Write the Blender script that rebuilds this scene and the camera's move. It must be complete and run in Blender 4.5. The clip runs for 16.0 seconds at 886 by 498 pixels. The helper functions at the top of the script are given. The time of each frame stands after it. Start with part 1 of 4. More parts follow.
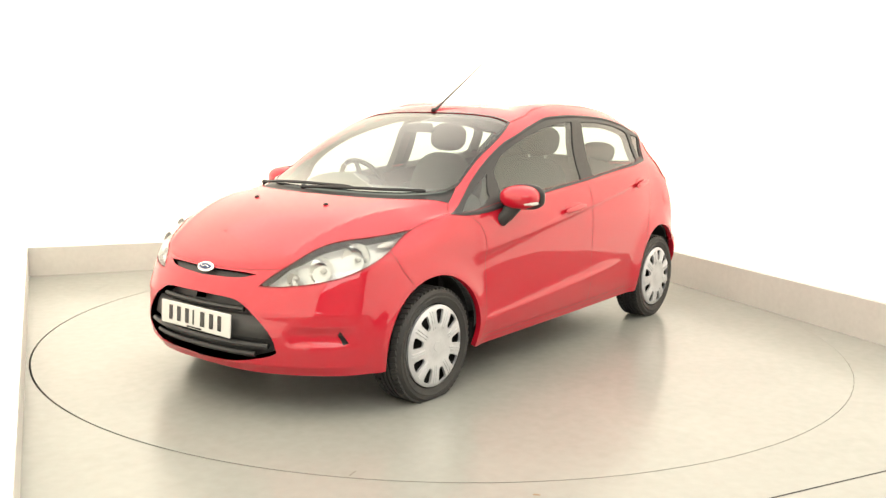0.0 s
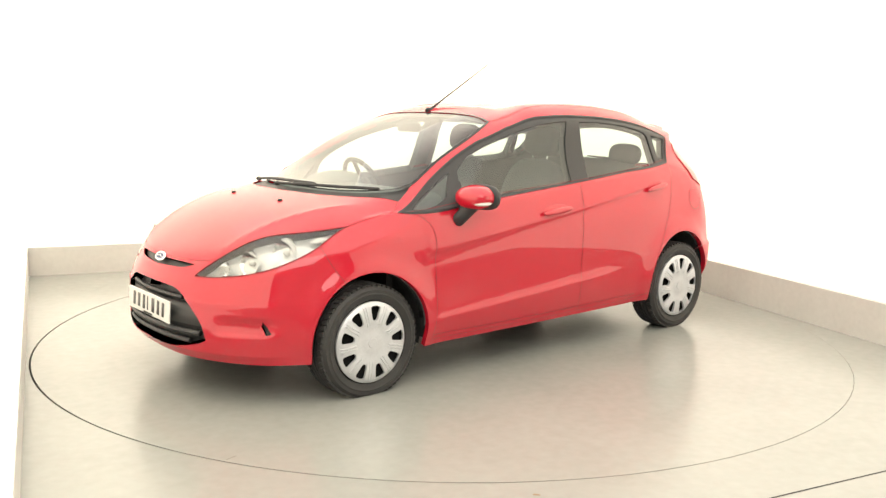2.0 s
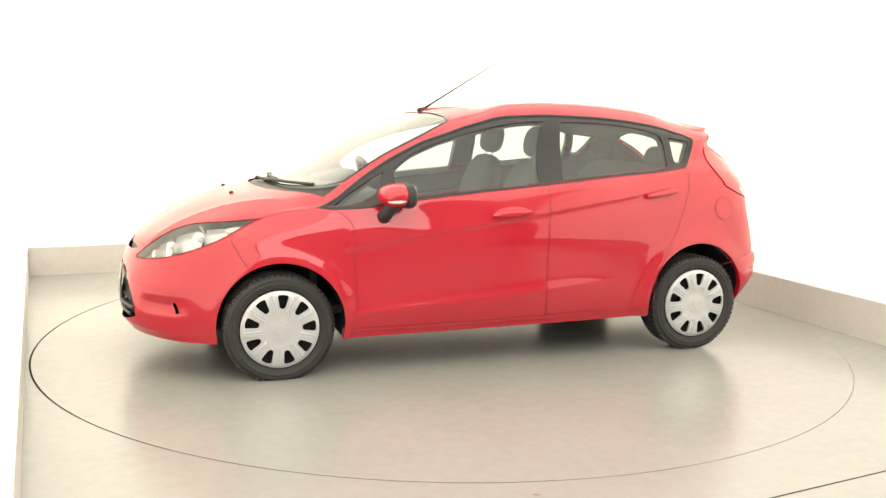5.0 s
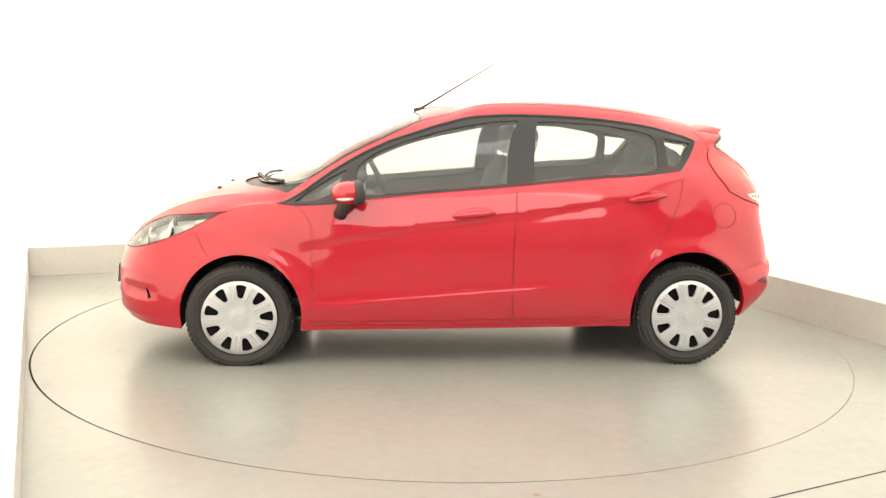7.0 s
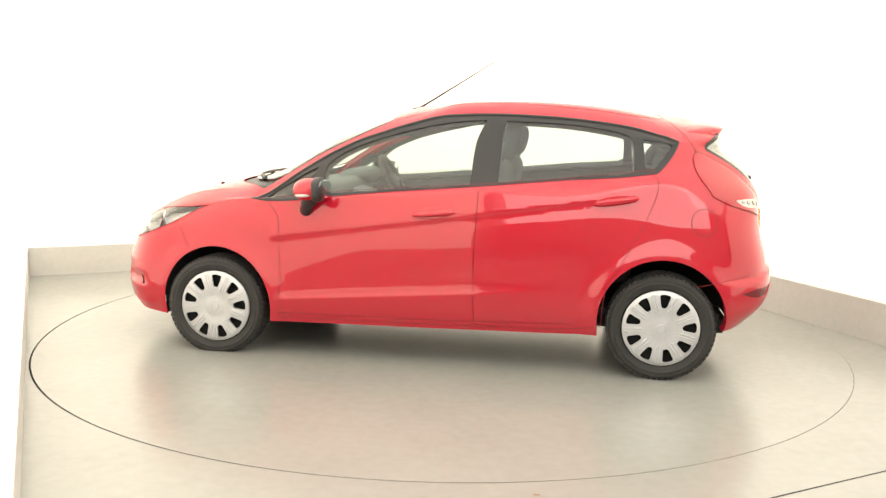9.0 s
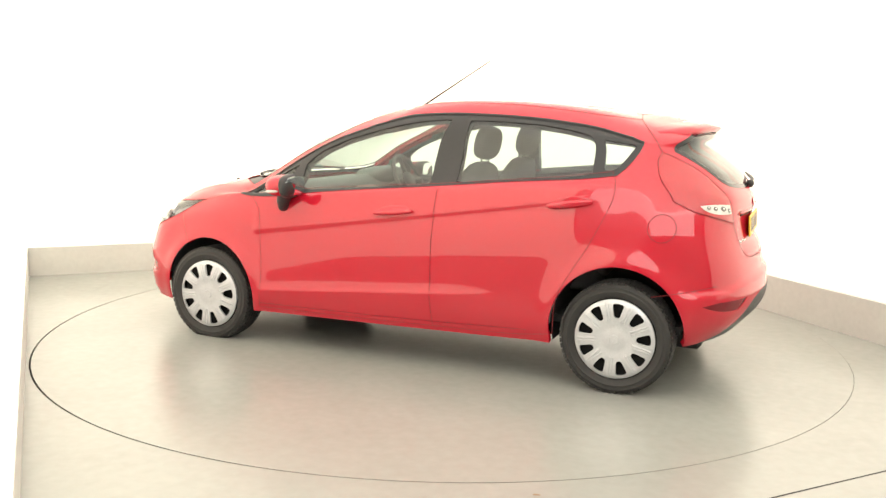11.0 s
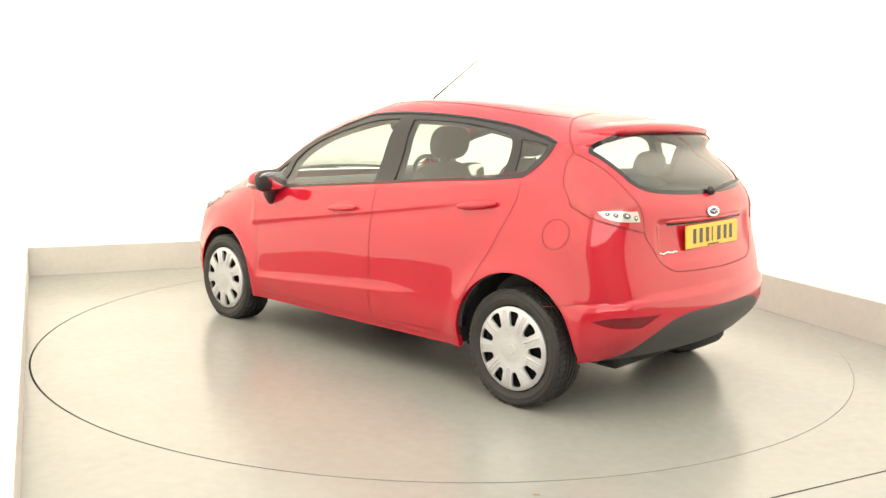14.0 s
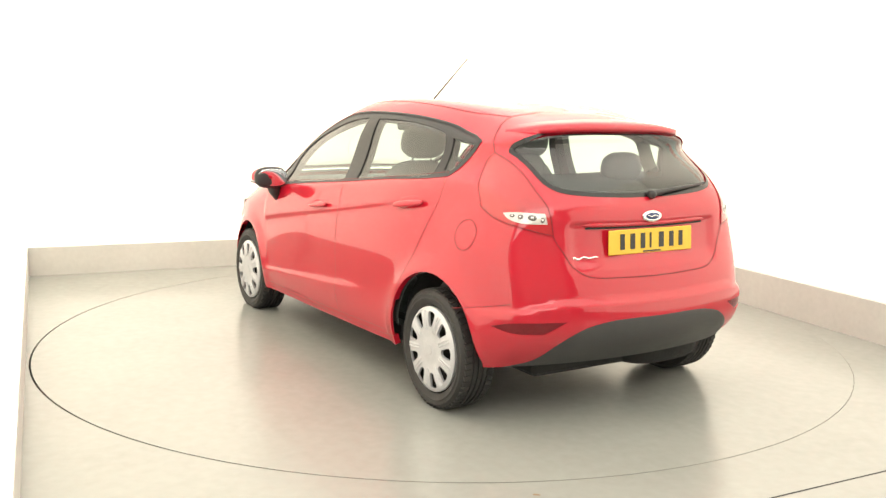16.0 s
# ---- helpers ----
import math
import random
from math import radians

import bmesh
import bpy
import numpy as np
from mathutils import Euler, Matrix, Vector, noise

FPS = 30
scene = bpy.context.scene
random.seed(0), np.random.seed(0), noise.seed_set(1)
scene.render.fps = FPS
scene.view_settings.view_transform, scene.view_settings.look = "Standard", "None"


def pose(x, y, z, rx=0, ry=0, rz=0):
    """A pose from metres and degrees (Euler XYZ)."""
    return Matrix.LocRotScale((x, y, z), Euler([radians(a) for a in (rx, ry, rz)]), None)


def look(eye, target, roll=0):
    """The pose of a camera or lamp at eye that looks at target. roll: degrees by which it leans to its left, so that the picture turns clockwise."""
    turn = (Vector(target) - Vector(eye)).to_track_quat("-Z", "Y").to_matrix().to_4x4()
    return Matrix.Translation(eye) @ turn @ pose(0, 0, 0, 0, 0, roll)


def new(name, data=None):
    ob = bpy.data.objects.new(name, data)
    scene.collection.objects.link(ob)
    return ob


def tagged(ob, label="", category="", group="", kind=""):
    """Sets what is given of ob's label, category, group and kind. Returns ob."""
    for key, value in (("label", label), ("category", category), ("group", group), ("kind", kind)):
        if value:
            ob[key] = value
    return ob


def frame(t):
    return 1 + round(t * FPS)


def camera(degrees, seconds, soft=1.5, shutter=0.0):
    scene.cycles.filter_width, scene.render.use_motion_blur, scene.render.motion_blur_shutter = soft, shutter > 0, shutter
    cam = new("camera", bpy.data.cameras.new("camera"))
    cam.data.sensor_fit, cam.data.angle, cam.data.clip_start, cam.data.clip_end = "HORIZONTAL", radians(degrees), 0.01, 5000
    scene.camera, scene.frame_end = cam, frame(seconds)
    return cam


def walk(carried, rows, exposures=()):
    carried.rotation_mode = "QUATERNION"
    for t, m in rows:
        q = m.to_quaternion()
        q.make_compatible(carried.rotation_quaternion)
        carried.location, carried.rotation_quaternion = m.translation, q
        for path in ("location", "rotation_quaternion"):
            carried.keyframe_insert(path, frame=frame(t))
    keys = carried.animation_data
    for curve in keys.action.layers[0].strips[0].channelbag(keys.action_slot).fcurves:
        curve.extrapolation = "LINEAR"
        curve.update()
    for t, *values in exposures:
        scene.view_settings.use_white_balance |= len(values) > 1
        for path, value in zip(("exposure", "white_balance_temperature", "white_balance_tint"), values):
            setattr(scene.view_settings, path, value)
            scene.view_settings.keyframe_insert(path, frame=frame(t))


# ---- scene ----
# camera: stands still before the turntable
cam = camera(53.117, 16.0, soft=1.4)
EYE = (0.0, -5.648, 1.3885)
AIM = look(EYE, (0.00023, -4.65958, 1.23677), roll=1.222)
walk(cam, [(0.0, AIM), (16.0, AIM)], exposures=[(0.0, 0.0), (16.0, 0.0)])

# ---- light ----
world = bpy.data.worlds.new("studio_world")
scene.world = world
world.use_nodes = True
world.node_tree.nodes["Background"].inputs[0].default_value = (1.0, 0.95, 0.88, 1)
world.node_tree.nodes["Background"].inputs[1].default_value = 0.05


def area_lamp(name, x, y, z, sx, sy, watts, aim, colour=(1, 0.95, 0.87)):
    data = bpy.data.lights.new(name, "AREA")
    data.shape, data.size, data.size_y, data.energy, data.color = "RECTANGLE", sx, sy, watts, colour
    ob = new(name, data)
    ob.matrix_world = look((x, y, z), aim)
    return ob


area_lamp("ceiling_softbox_light", 0.3, -0.8, 3.36, 7.2, 8.0, 250, (0.3, -0.799, 0.0), (1, 0.968, 0.905))
# unseen fill lamp, added to brighten the car's near side and the walls
area_lamp("front_fill_light", 0.8, -4.9, 2.9, 3.6, 1.8, 62, (0.1, 0.6, 0.5), (1, 0.968, 0.905))


# ---- materials ----
def mat(name, base, rough=0.5, metal=0.0, coat=0.0, noise_scale=0.0, noise_amount=0.0, bump=0.0, bump_scale=200.0, alpha=1.0, emit=0.0, transmission=0.0, ior=1.5):
    m = bpy.data.materials.new(name)
    m.use_nodes = True
    nt = m.node_tree
    b = nt.nodes["Principled BSDF"]
    b.inputs["Base Color"].default_value = (*base, 1)
    b.inputs["Roughness"].default_value = rough
    b.inputs["Metallic"].default_value = metal
    b.inputs["Coat Weight"].default_value = coat
    b.inputs["Coat Roughness"].default_value = 0.03
    b.inputs["IOR"].default_value = ior
    b.inputs["Transmission Weight"].default_value = transmission
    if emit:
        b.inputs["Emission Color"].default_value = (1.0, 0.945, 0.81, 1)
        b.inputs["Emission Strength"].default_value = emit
    if noise_amount or bump:
        tc = nt.nodes.new("ShaderNodeTexCoord")
    if noise_amount:
        n1, n2 = nt.nodes.new("ShaderNodeTexNoise"), nt.nodes.new("ShaderNodeTexNoise")
        n1.inputs["Scale"].default_value, n2.inputs["Scale"].default_value = noise_scale, noise_scale * 11
        n1.inputs["Detail"].default_value = n2.inputs["Detail"].default_value = 5
        add = nt.nodes.new("ShaderNodeMath")
        add.operation = "ADD"
        ramp = nt.nodes.new("ShaderNodeMapRange")
        ramp.inputs["From Min"].default_value, ramp.inputs["From Max"].default_value = 0.6, 1.4
        ramp.inputs["To Min"].default_value, ramp.inputs["To Max"].default_value = 1 - noise_amount, 1 + noise_amount
        mix = nt.nodes.new("ShaderNodeVectorMath")
        mix.operation = "SCALE"
        mix.inputs[0].default_value = base
        for n in (n1, n2):
            nt.links.new(tc.outputs["Object"], n.inputs["Vector"])
        nt.links.new(n1.outputs[0], add.inputs[0])
        nt.links.new(n2.outputs[0], add.inputs[1])
        nt.links.new(add.outputs[0], ramp.inputs["Value"])
        nt.links.new(ramp.outputs[0], mix.inputs["Scale"])
        nt.links.new(mix.outputs[0], b.inputs["Base Color"])
        rr = nt.nodes.new("ShaderNodeMapRange")
        rr.inputs["From Min"].default_value, rr.inputs["From Max"].default_value = 0.6, 1.4
        rr.inputs["To Min"].default_value, rr.inputs["To Max"].default_value = max(0.02, rough * (1 - noise_amount)), min(1.0, rough * (1 + noise_amount))
        nt.links.new(add.outputs[0], rr.inputs["Value"])
        nt.links.new(rr.outputs[0], b.inputs["Roughness"])
    if bump:
        n3 = nt.nodes.new("ShaderNodeTexNoise")
        n3.inputs["Scale"].default_value, n3.inputs["Detail"].default_value = bump_scale, 4
        bp = nt.nodes.new("ShaderNodeBump")
        bp.inputs["Strength"].default_value, bp.inputs["Distance"].default_value = bump, 0.002
        nt.links.new(tc.outputs["Object"], n3.inputs["Vector"])
        nt.links.new(n3.outputs[0], bp.inputs["Height"])
        nt.links.new(bp.outputs[0], b.inputs["Normal"])
    return m


PAINT = mat("red_paint", (0.49, 0.0095, 0.027), 0.42, 0.0, 0.72)
PAINT.node_tree.nodes["Principled BSDF"].inputs["Specular IOR Level"].default_value = 0.03
PAINT.node_tree.nodes["Principled BSDF"].inputs["Coat IOR"].default_value = 1.84
BLACK = mat("black_plastic", (0.022, 0.022, 0.023), 0.45, bump=0.15, bump_scale=400, noise_scale=4, noise_amount=0.15)
GLOSSBLACK = mat("gloss_black", (0.012, 0.012, 0.013), 0.12, noise_scale=3, noise_amount=0.1)
RUBBER = mat("tyre_rubber", (0.029, 0.028, 0.027), 0.62, noise_scale=14, noise_amount=0.3, bump=0.3, bump_scale=220)
SILVER = mat("silver_hubcap", (0.58, 0.59, 0.61), 0.38, 0.35, noise_scale=9, noise_amount=0.08)
DARK = mat("underbody_dark", (0.015, 0.015, 0.015), 0.8, noise_scale=6, noise_amount=0.3)
CHROME = mat("chrome", (0.8, 0.8, 0.8), 0.08, 1.0, noise_scale=30, noise_amount=0.05)
SEATCLOTH = mat("charcoal_seat_fabric", (0.125, 0.125, 0.127), 0.9, noise_scale=20, noise_amount=0.2)
TRIMGREY = mat("grey_trim", (0.14, 0.15, 0.15), 0.6, noise_scale=10, noise_amount=0.15)
LINING = mat("pale_roof_lining", (0.5, 0.49, 0.46), 0.9, noise_scale=20, noise_amount=0.1)
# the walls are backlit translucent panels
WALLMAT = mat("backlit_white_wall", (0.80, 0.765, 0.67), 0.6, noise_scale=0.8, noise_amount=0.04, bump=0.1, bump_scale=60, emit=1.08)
BANDMAT = mat("white_kickboard", (0.62, 0.61, 0.57), 0.5, noise_scale=2.5, noise_amount=0.06, bump=0.15, bump_scale=60)
FLOORMAT = mat("pale_gloss_floor", (0.326, 0.332, 0.308), 0.235, noise_scale=1.6, noise_amount=0.07, bump=0.05, bump_scale=90)
CEILMAT = mat("ceiling_white", (0.8, 0.78, 0.74), 0.8, noise_scale=1, noise_amount=0.05)
GREYMARK = mat("grey_scuff", (0.16, 0.155, 0.14), 0.6, noise_scale=40, noise_amount=0.3)
CLIPMAT = mat("grey_clip", (0.34, 0.34, 0.33), 0.5, noise_scale=40, noise_amount=0.1)
STAIN = mat("brown_stain", (0.20, 0.13, 0.07), 0.6, noise_scale=60, noise_amount=0.4)
BACKMAT = mat("grey_unseen_wall", (0.42, 0.41, 0.39), 0.9, noise_scale=2, noise_amount=0.2)


def glass_mat(name, tint, gloss=0.09):
    m = bpy.data.materials.new(name)
    m.use_nodes = True
    nt = m.node_tree
    nt.nodes.remove(nt.nodes["Principled BSDF"])
    out = nt.nodes["Material Output"]
    tr, gl, mx, lw = (nt.nodes.new("ShaderNode" + k) for k in ("BsdfTransparent", "BsdfGlossy", "MixShader", "LayerWeight"))
    tr.inputs[0].default_value = (*tint, 1)
    gl.inputs["Roughness"].default_value = 0.02
    lw.inputs[0].default_value = 0.5
    power, fit = nt.nodes.new("ShaderNodeMath"), nt.nodes.new("ShaderNodeMapRange")
    power.operation = "POWER"
    power.inputs[1].default_value = 4.0
    fit.inputs["To Min"].default_value, fit.inputs["To Max"].default_value = gloss, 1.0
    nt.links.new(lw.outputs["Facing"], power.inputs[0])
    nt.links.new(power.outputs[0], fit.inputs["Value"])
    nt.links.new(fit.outputs[0], mx.inputs[0])
    nt.links.new(tr.outputs[0], mx.inputs[1])
    nt.links.new(gl.outputs[0], mx.inputs[2])
    nt.links.new(mx.outputs[0], out.inputs[0])
    return m


GLASS = glass_mat("window_glass", (0.70, 0.79, 0.75), 0.085)


# ---- mesh helpers ----
def mesh_ob(name, verts, faces, material, parent=None, label="", smooth=True, normals=None):
    me = bpy.data.meshes.new(name)
    me.from_pydata([tuple(v) for v in verts], [], [tuple(f) for f in faces])
    me.materials.append(material)
    me.polygons.foreach_set("use_smooth", [smooth] * len(me.polygons))
    me.update()
    if normals is not None:
        me.normals_split_custom_set_from_vertices([tuple(n) for n in normals])
    ob = new(name, me)
    ob.parent = parent
    return tagged(ob, label) if label else ob


def part(name, bm, material, parent=None, label="", smooth=True):
    me = bpy.data.meshes.new(name)
    bm.to_mesh(me)
    bm.free()
    me.materials.append(material)
    if smooth:
        me.polygons.foreach_set("use_smooth", [True] * len(me.polygons))
        me.set_sharp_from_angle(angle=radians(35))
    ob = new(name, me)
    ob.parent = parent
    return tagged(ob, label) if label else ob


def box_bm(sx, sy, sz, m=None, bevel=0.0, seg=2):
    bm = bmesh.new()
    bmesh.ops.create_cube(bm, size=1.0, matrix=Matrix.Diagonal((sx, sy, sz, 1)))
    if bevel:
        bmesh.ops.bevel(bm, geom=bm.edges[:], offset=bevel, segments=seg, profile=0.5, affect="EDGES")
    if m is not None:
        bmesh.ops.transform(bm, matrix=m, verts=bm.verts)
    return bm


def lathe_bm(profile, n=48, axis="y"):
    """Turns (radius, along) pairs round an axis."""
    bm = bmesh.new()
    rings = []
    for r, a in profile:
        ring = []
        for k in range(n):
            c, s = math.cos(2 * math.pi * k / n) * r, math.sin(2 * math.pi * k / n) * r
            ring.append(bm.verts.new((c, a, s) if axis == "y" else (c, s, a)))
        rings.append(ring)
    for p, q in zip(rings, rings[1:]):
        for k in range(n):
            bm.faces.new((p[k], p[(k + 1) % n], q[(k + 1) % n], q[k]))
    bmesh.ops.recalc_face_normals(bm, faces=bm.faces)
    return bm


def tube_bm(points, radius, n=8):
    bm = bmesh.new()
    pts = [Vector(p) for p in points]
    rings = []
    radii = radius if isinstance(radius, (list, tuple)) else [radius] * len(pts)
    for i, p in enumerate(pts):
        d = (pts[min(i + 1, len(pts) - 1)] - pts[max(i - 1, 0)]).normalized()
        a = d.cross(Vector((0, 0, 1)) if abs(d.z) < 0.9 else Vector((1, 0, 0))).normalized()
        b = d.cross(a)
        rings.append([bm.verts.new(p + radii[i] * (a * math.cos(2 * math.pi * k / n) + b * math.sin(2 * math.pi * k / n))) for k in range(n)])
    for p, q in zip(rings, rings[1:]):
        for k in range(n):
            bm.faces.new((p[k], p[(k + 1) % n], q[(k + 1) % n], q[k]))
    bm.faces.new(rings[0][::-1])
    bm.faces.new(rings[-1])
    bmesh.ops.recalc_face_normals(bm, faces=bm.faces)
    return bm


# ---- the studio ----
RING = 2.444
HUB = (0.012, -0.006)


def disc_bm(r0, r1, z0, z1, n=180):
    """A flat ring (or a disc for r0 = 0) with thickness."""
    prof = [(r0, z0), (r0, z1), (r1, z1), (r1, z0)] if r0 else [(0.001, z1), (r1, z1), (r1, z0), (0.001, z0)]
    prof.append(prof[0])
    return lathe_bm(prof, n, "z")


def build_studio():
    # floor with a round hole for the turntable
    bm = bmesh.new()
    n = 180
    # the hole sits a little off the disc's centre, so the gap varies
    inner = [bm.verts.new(((RING + 0.0045) * math.cos(2 * math.pi * k / n) + HUB[0] - 0.0045, (RING + 0.0045) * math.sin(2 * math.pi * k / n) + HUB[1] - 0.002, 0)) for k in range(n)]
    low = [bm.verts.new((v.co.x, v.co.y, -0.08)) for v in inner]
    outer = []
    for k in range(n):
        c, s = math.cos(2 * math.pi * k / n), math.sin(2 * math.pi * k / n)
        g = 9.0 / max(abs(c), abs(s))
        outer.append(bm.verts.new((c * g, s * g, 0)))
    for k in range(n):
        j = (k + 1) % n
        bm.faces.new((inner[k], outer[k], outer[j], inner[j]))
        bm.faces.new((inner[k], inner[j], low[j], low[k]))
    bm.faces.new(low)
    bmesh.ops.recalc_face_normals(bm, faces=bm.faces)
    f = part("floor", bm, FLOORMAT, None, "", False)
    tagged(f, "pale grey glossy painted studio floor", "floor", kind="structure")
    # back walls meeting in a rounded corner
    a, b, corner = Vector((-3.36, 1.46)), Vector((2.787, -0.21)), Vector((1.216, 3.618))
    da, db = (a - corner).normalized(), (b - corner).normalized()
    line = [corner + da * 5.12]
    rad = 1.1
    for k in range(13):
        t = k / 12
        line.append((corner + da * rad) * (1 - t) ** 2 + corner * 2 * t * (1 - t) + (corner + db * rad) * t * t)
    line.append(corner + db * 10.0)

    def wall(name, pts, z0, z1, thick, material, label):
        bm = bmesh.new()
        nrm = []
        for i in range(len(pts)):
            d = (pts[min(i + 1, len(pts) - 1)] - pts[max(i - 1, 0)]).normalized()
            nrm.append(Vector((-d.y, d.x)))
        rows = []
        for p, q in zip(pts, nrm):
            o = p + q * thick
            top = z1 if isinstance(z1, float) else z1[0] + (z1[1] - z1[0]) * len(rows) / (len(pts) - 1)
            rows.append([bm.verts.new((p.x, p.y, z0)), bm.verts.new((p.x, p.y, top)), bm.verts.new((o.x, o.y, top)), bm.verts.new((o.x, o.y, z0))])
        for p, q in zip(rows, rows[1:]):
            for k in range(4):
                bm.faces.new((p[k], p[(k + 1) % 4], q[(k + 1) % 4], q[k]))
        bm.faces.new(rows[0])
        bm.faces.new(rows[-1][::-1])
        bmesh.ops.recalc_face_normals(bm, faces=bm.faces)
        return tagged(part(name, bm, material), label, "wall", kind="structure")

    def shift(pts, d):
        out = []
        for i, p in enumerate(pts):
            t = (pts[min(i + 1, len(pts) - 1)] - pts[max(i - 1, 0)]).normalized()
            out.append(p + Vector((-t.y, t.x)) * d)
        return out
    wall("kickboard", line, 0.0, (0.232, 0.264), 0.05, BANDMAT, "low pale kickboard running along the studio wall")
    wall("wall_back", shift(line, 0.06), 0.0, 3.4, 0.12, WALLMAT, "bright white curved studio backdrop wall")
    wl = [Vector((-0.786, -4.2)), Vector((-3.355, 1.42))]
    wall("kickboard_left", wl, 0.0, 0.232, 0.05, BANDMAT, "low pale kickboard below the side wall")
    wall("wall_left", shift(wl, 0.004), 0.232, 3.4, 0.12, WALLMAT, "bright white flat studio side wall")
    # unseen wall added to close the room; its grey dims the paint's reflections
    wall("wall_behind", [Vector((5.12, -5.6)), Vector((5.1, -6.3)), Vector((-0.92, -6.3)), Vector((-0.86, -4.24))], 0.0, 3.4, -0.12, BACKMAT, "pale grey unseen wall added behind the camera")
    # saw-cut joint in the floor
    p, q = Vector((1.05, -2.625, 0.0006)), Vector((3.4, -1.45, 0.0006))
    w = Vector((-(q - p).y, (q - p).x, 0)).normalized() * 0.004
    j = mesh_ob("floor_joint", [p + w, p - w, q - w, q + w], [(0, 1, 2, 3)], DARK)
    tagged(j, "thin dark saw-cut joint in the floor", "floor joint", kind="structure")
    clip = part("wall_clip", box_bm(0.012, 0.022, 0.05, pose(-1.577, -2.525, 0.735, 0, 0, 24), 0.003, 1), CLIPMAT)
    tagged(clip, "small dark clip fixed to the white side wall", "wall clip")
    spot = [(0.366 + r * 1.7 * math.cos(a), -2.545 + r * math.sin(a)) for a, r in ((0.0, 0.009), (0.9, 0.007), (1.9, 0.010), (2.8, 0.008), (3.7, 0.011), (4.6, 0.007), (5.5, 0.010))]
    st = mesh_ob("floor_stain", [(x, y, 0.0006) for x, y in spot], [tuple(range(7))], STAIN)
    tagged(st, "small brown stain on the pale floor", "floor stain", kind="structure")
    bm = box_bm(13, 12, 0.1, pose(0.5, -1.2, 3.47))
    tagged(part("ceiling", bm, CEILMAT, None, "", False), "white studio ceiling", "ceiling", kind="structure")


def build_turntable():
    t = new("turntable")
    tagged(t, "large round pale turntable flush with the floor", "turntable")
    part("platform", disc_bm(0, RING - 0.001, -0.06, 0.0), FLOORMAT, t)
    part("rim", disc_bm(RING - 0.0005, RING + 0.016, -0.06, -0.02), DARK, t, "thin dark gap round the turntable")
    q, p = Vector((-2.065, -1.18, 0.0006)), Vector((-2.115, -1.194, 0.0006))
    w = Vector((-(q - p).y, (q - p).x, 0)).normalized() * 0.004
    mesh_ob("score_mark", [p + w, p - w, q - w, q + w], [(0, 1, 2, 3)], GREYMARK, t, "short grey score mark")
    part("pivot", disc_bm(0, 0.3, -0.08, -0.06, 40), DARK, t)
    return t


build_studio()
turntable = build_turntable()

# ---- the car: one lofted half skin, front centre (column 0) to rear centre (column 16), sill (ring 0) to roof spine (ring 12) ----
RINGS = []


def ring(x, y, z):
    """One feature line round the half body, seventeen stations from the front centre to the rear centre."""
    RINGS.append(list(zip(x, y, z)))


# sill
ring([1.986, 1.962, 1.849, 1.693, 1.516, 1.251, 0.85, 0.4, -0, -0.3, -0.65, -0.981, -1.251, -1.487, -1.641, -1.749, -1.784],
     [0, 0.3, 0.546, 0.711, 0.762, 0.788, 0.804, 0.808, 0.81, 0.81, 0.808, 0.806, 0.797, 0.763, 0.666, 0.397, 0],
     [0.2, 0.2, 0.2, 0.2, 0.2, 0.2, 0.2, 0.205, 0.21, 0.215, 0.22, 0.23, 0.24, 0.26, 0.28, 0.29, 0.29])
# lower bumper
ring([2.041, 2.01, 1.888, 1.71, 1.519, 1.24, 0.85, 0.4, -0, -0.3, -0.65, -0.98, -1.248, -1.499, -1.695, -1.819, -1.863],
     [0, 0.3, 0.565, 0.728, 0.779, 0.802, 0.828, 0.836, 0.8375, 0.8375, 0.836, 0.829, 0.815, 0.789, 0.701, 0.415, 0],
     [0.3, 0.3, 0.3, 0.3, 0.3, 0.3, 0.3, 0.305, 0.31, 0.315, 0.32, 0.32, 0.32, 0.34, 0.36, 0.38, 0.38])
# bumper
ring([2.034, 2.002, 1.88, 1.713, 1.526, 1.233, 0.85, 0.4, -0, -0.3, -0.65, -0.978, -1.245, -1.521, -1.718, -1.842, -1.884],
     [0, 0.3, 0.574, 0.732, 0.784, 0.813, 0.84, 0.848, 0.8505, 0.8505, 0.847, 0.839, 0.822, 0.795, 0.711, 0.424, 0],
     [0.45, 0.45, 0.45, 0.45, 0.46, 0.46, 0.45, 0.455, 0.46, 0.465, 0.47, 0.475, 0.48, 0.49, 0.5, 0.51, 0.51])
# waist
ring([1.997, 1.966, 1.849, 1.694, 1.506, 1.233, 0.85, 0.4, -0, -0.3, -0.65, -0.976, -1.24, -1.519, -1.707, -1.82, -1.861],
     [0, 0.3, 0.573, 0.721, 0.776, 0.807, 0.838, 0.851, 0.8555, 0.8555, 0.852, 0.84, 0.819, 0.791, 0.706, 0.423, 0],
     [0.58, 0.58, 0.58, 0.585, 0.6, 0.62, 0.61, 0.615, 0.62, 0.625, 0.63, 0.635, 0.64, 0.65, 0.65, 0.66, 0.66])
# bonnet edge
ring([1.938, 1.909, 1.805, 1.661, 1.465, 1.21, 0.85, 0.4, -0, -0.3, -0.65, -0.973, -1.255, -1.516, -1.678, -1.777, -1.815],
     [0, 0.28, 0.553, 0.701, 0.76, 0.801, 0.832, 0.845, 0.8485, 0.848, 0.844, 0.829, 0.799, 0.771, 0.681, 0.413, 0],
     [0.675, 0.675, 0.68, 0.7, 0.73, 0.76, 0.765, 0.775, 0.79, 0.8, 0.81, 0.82, 0.83, 0.84, 0.84, 0.84, 0.84])
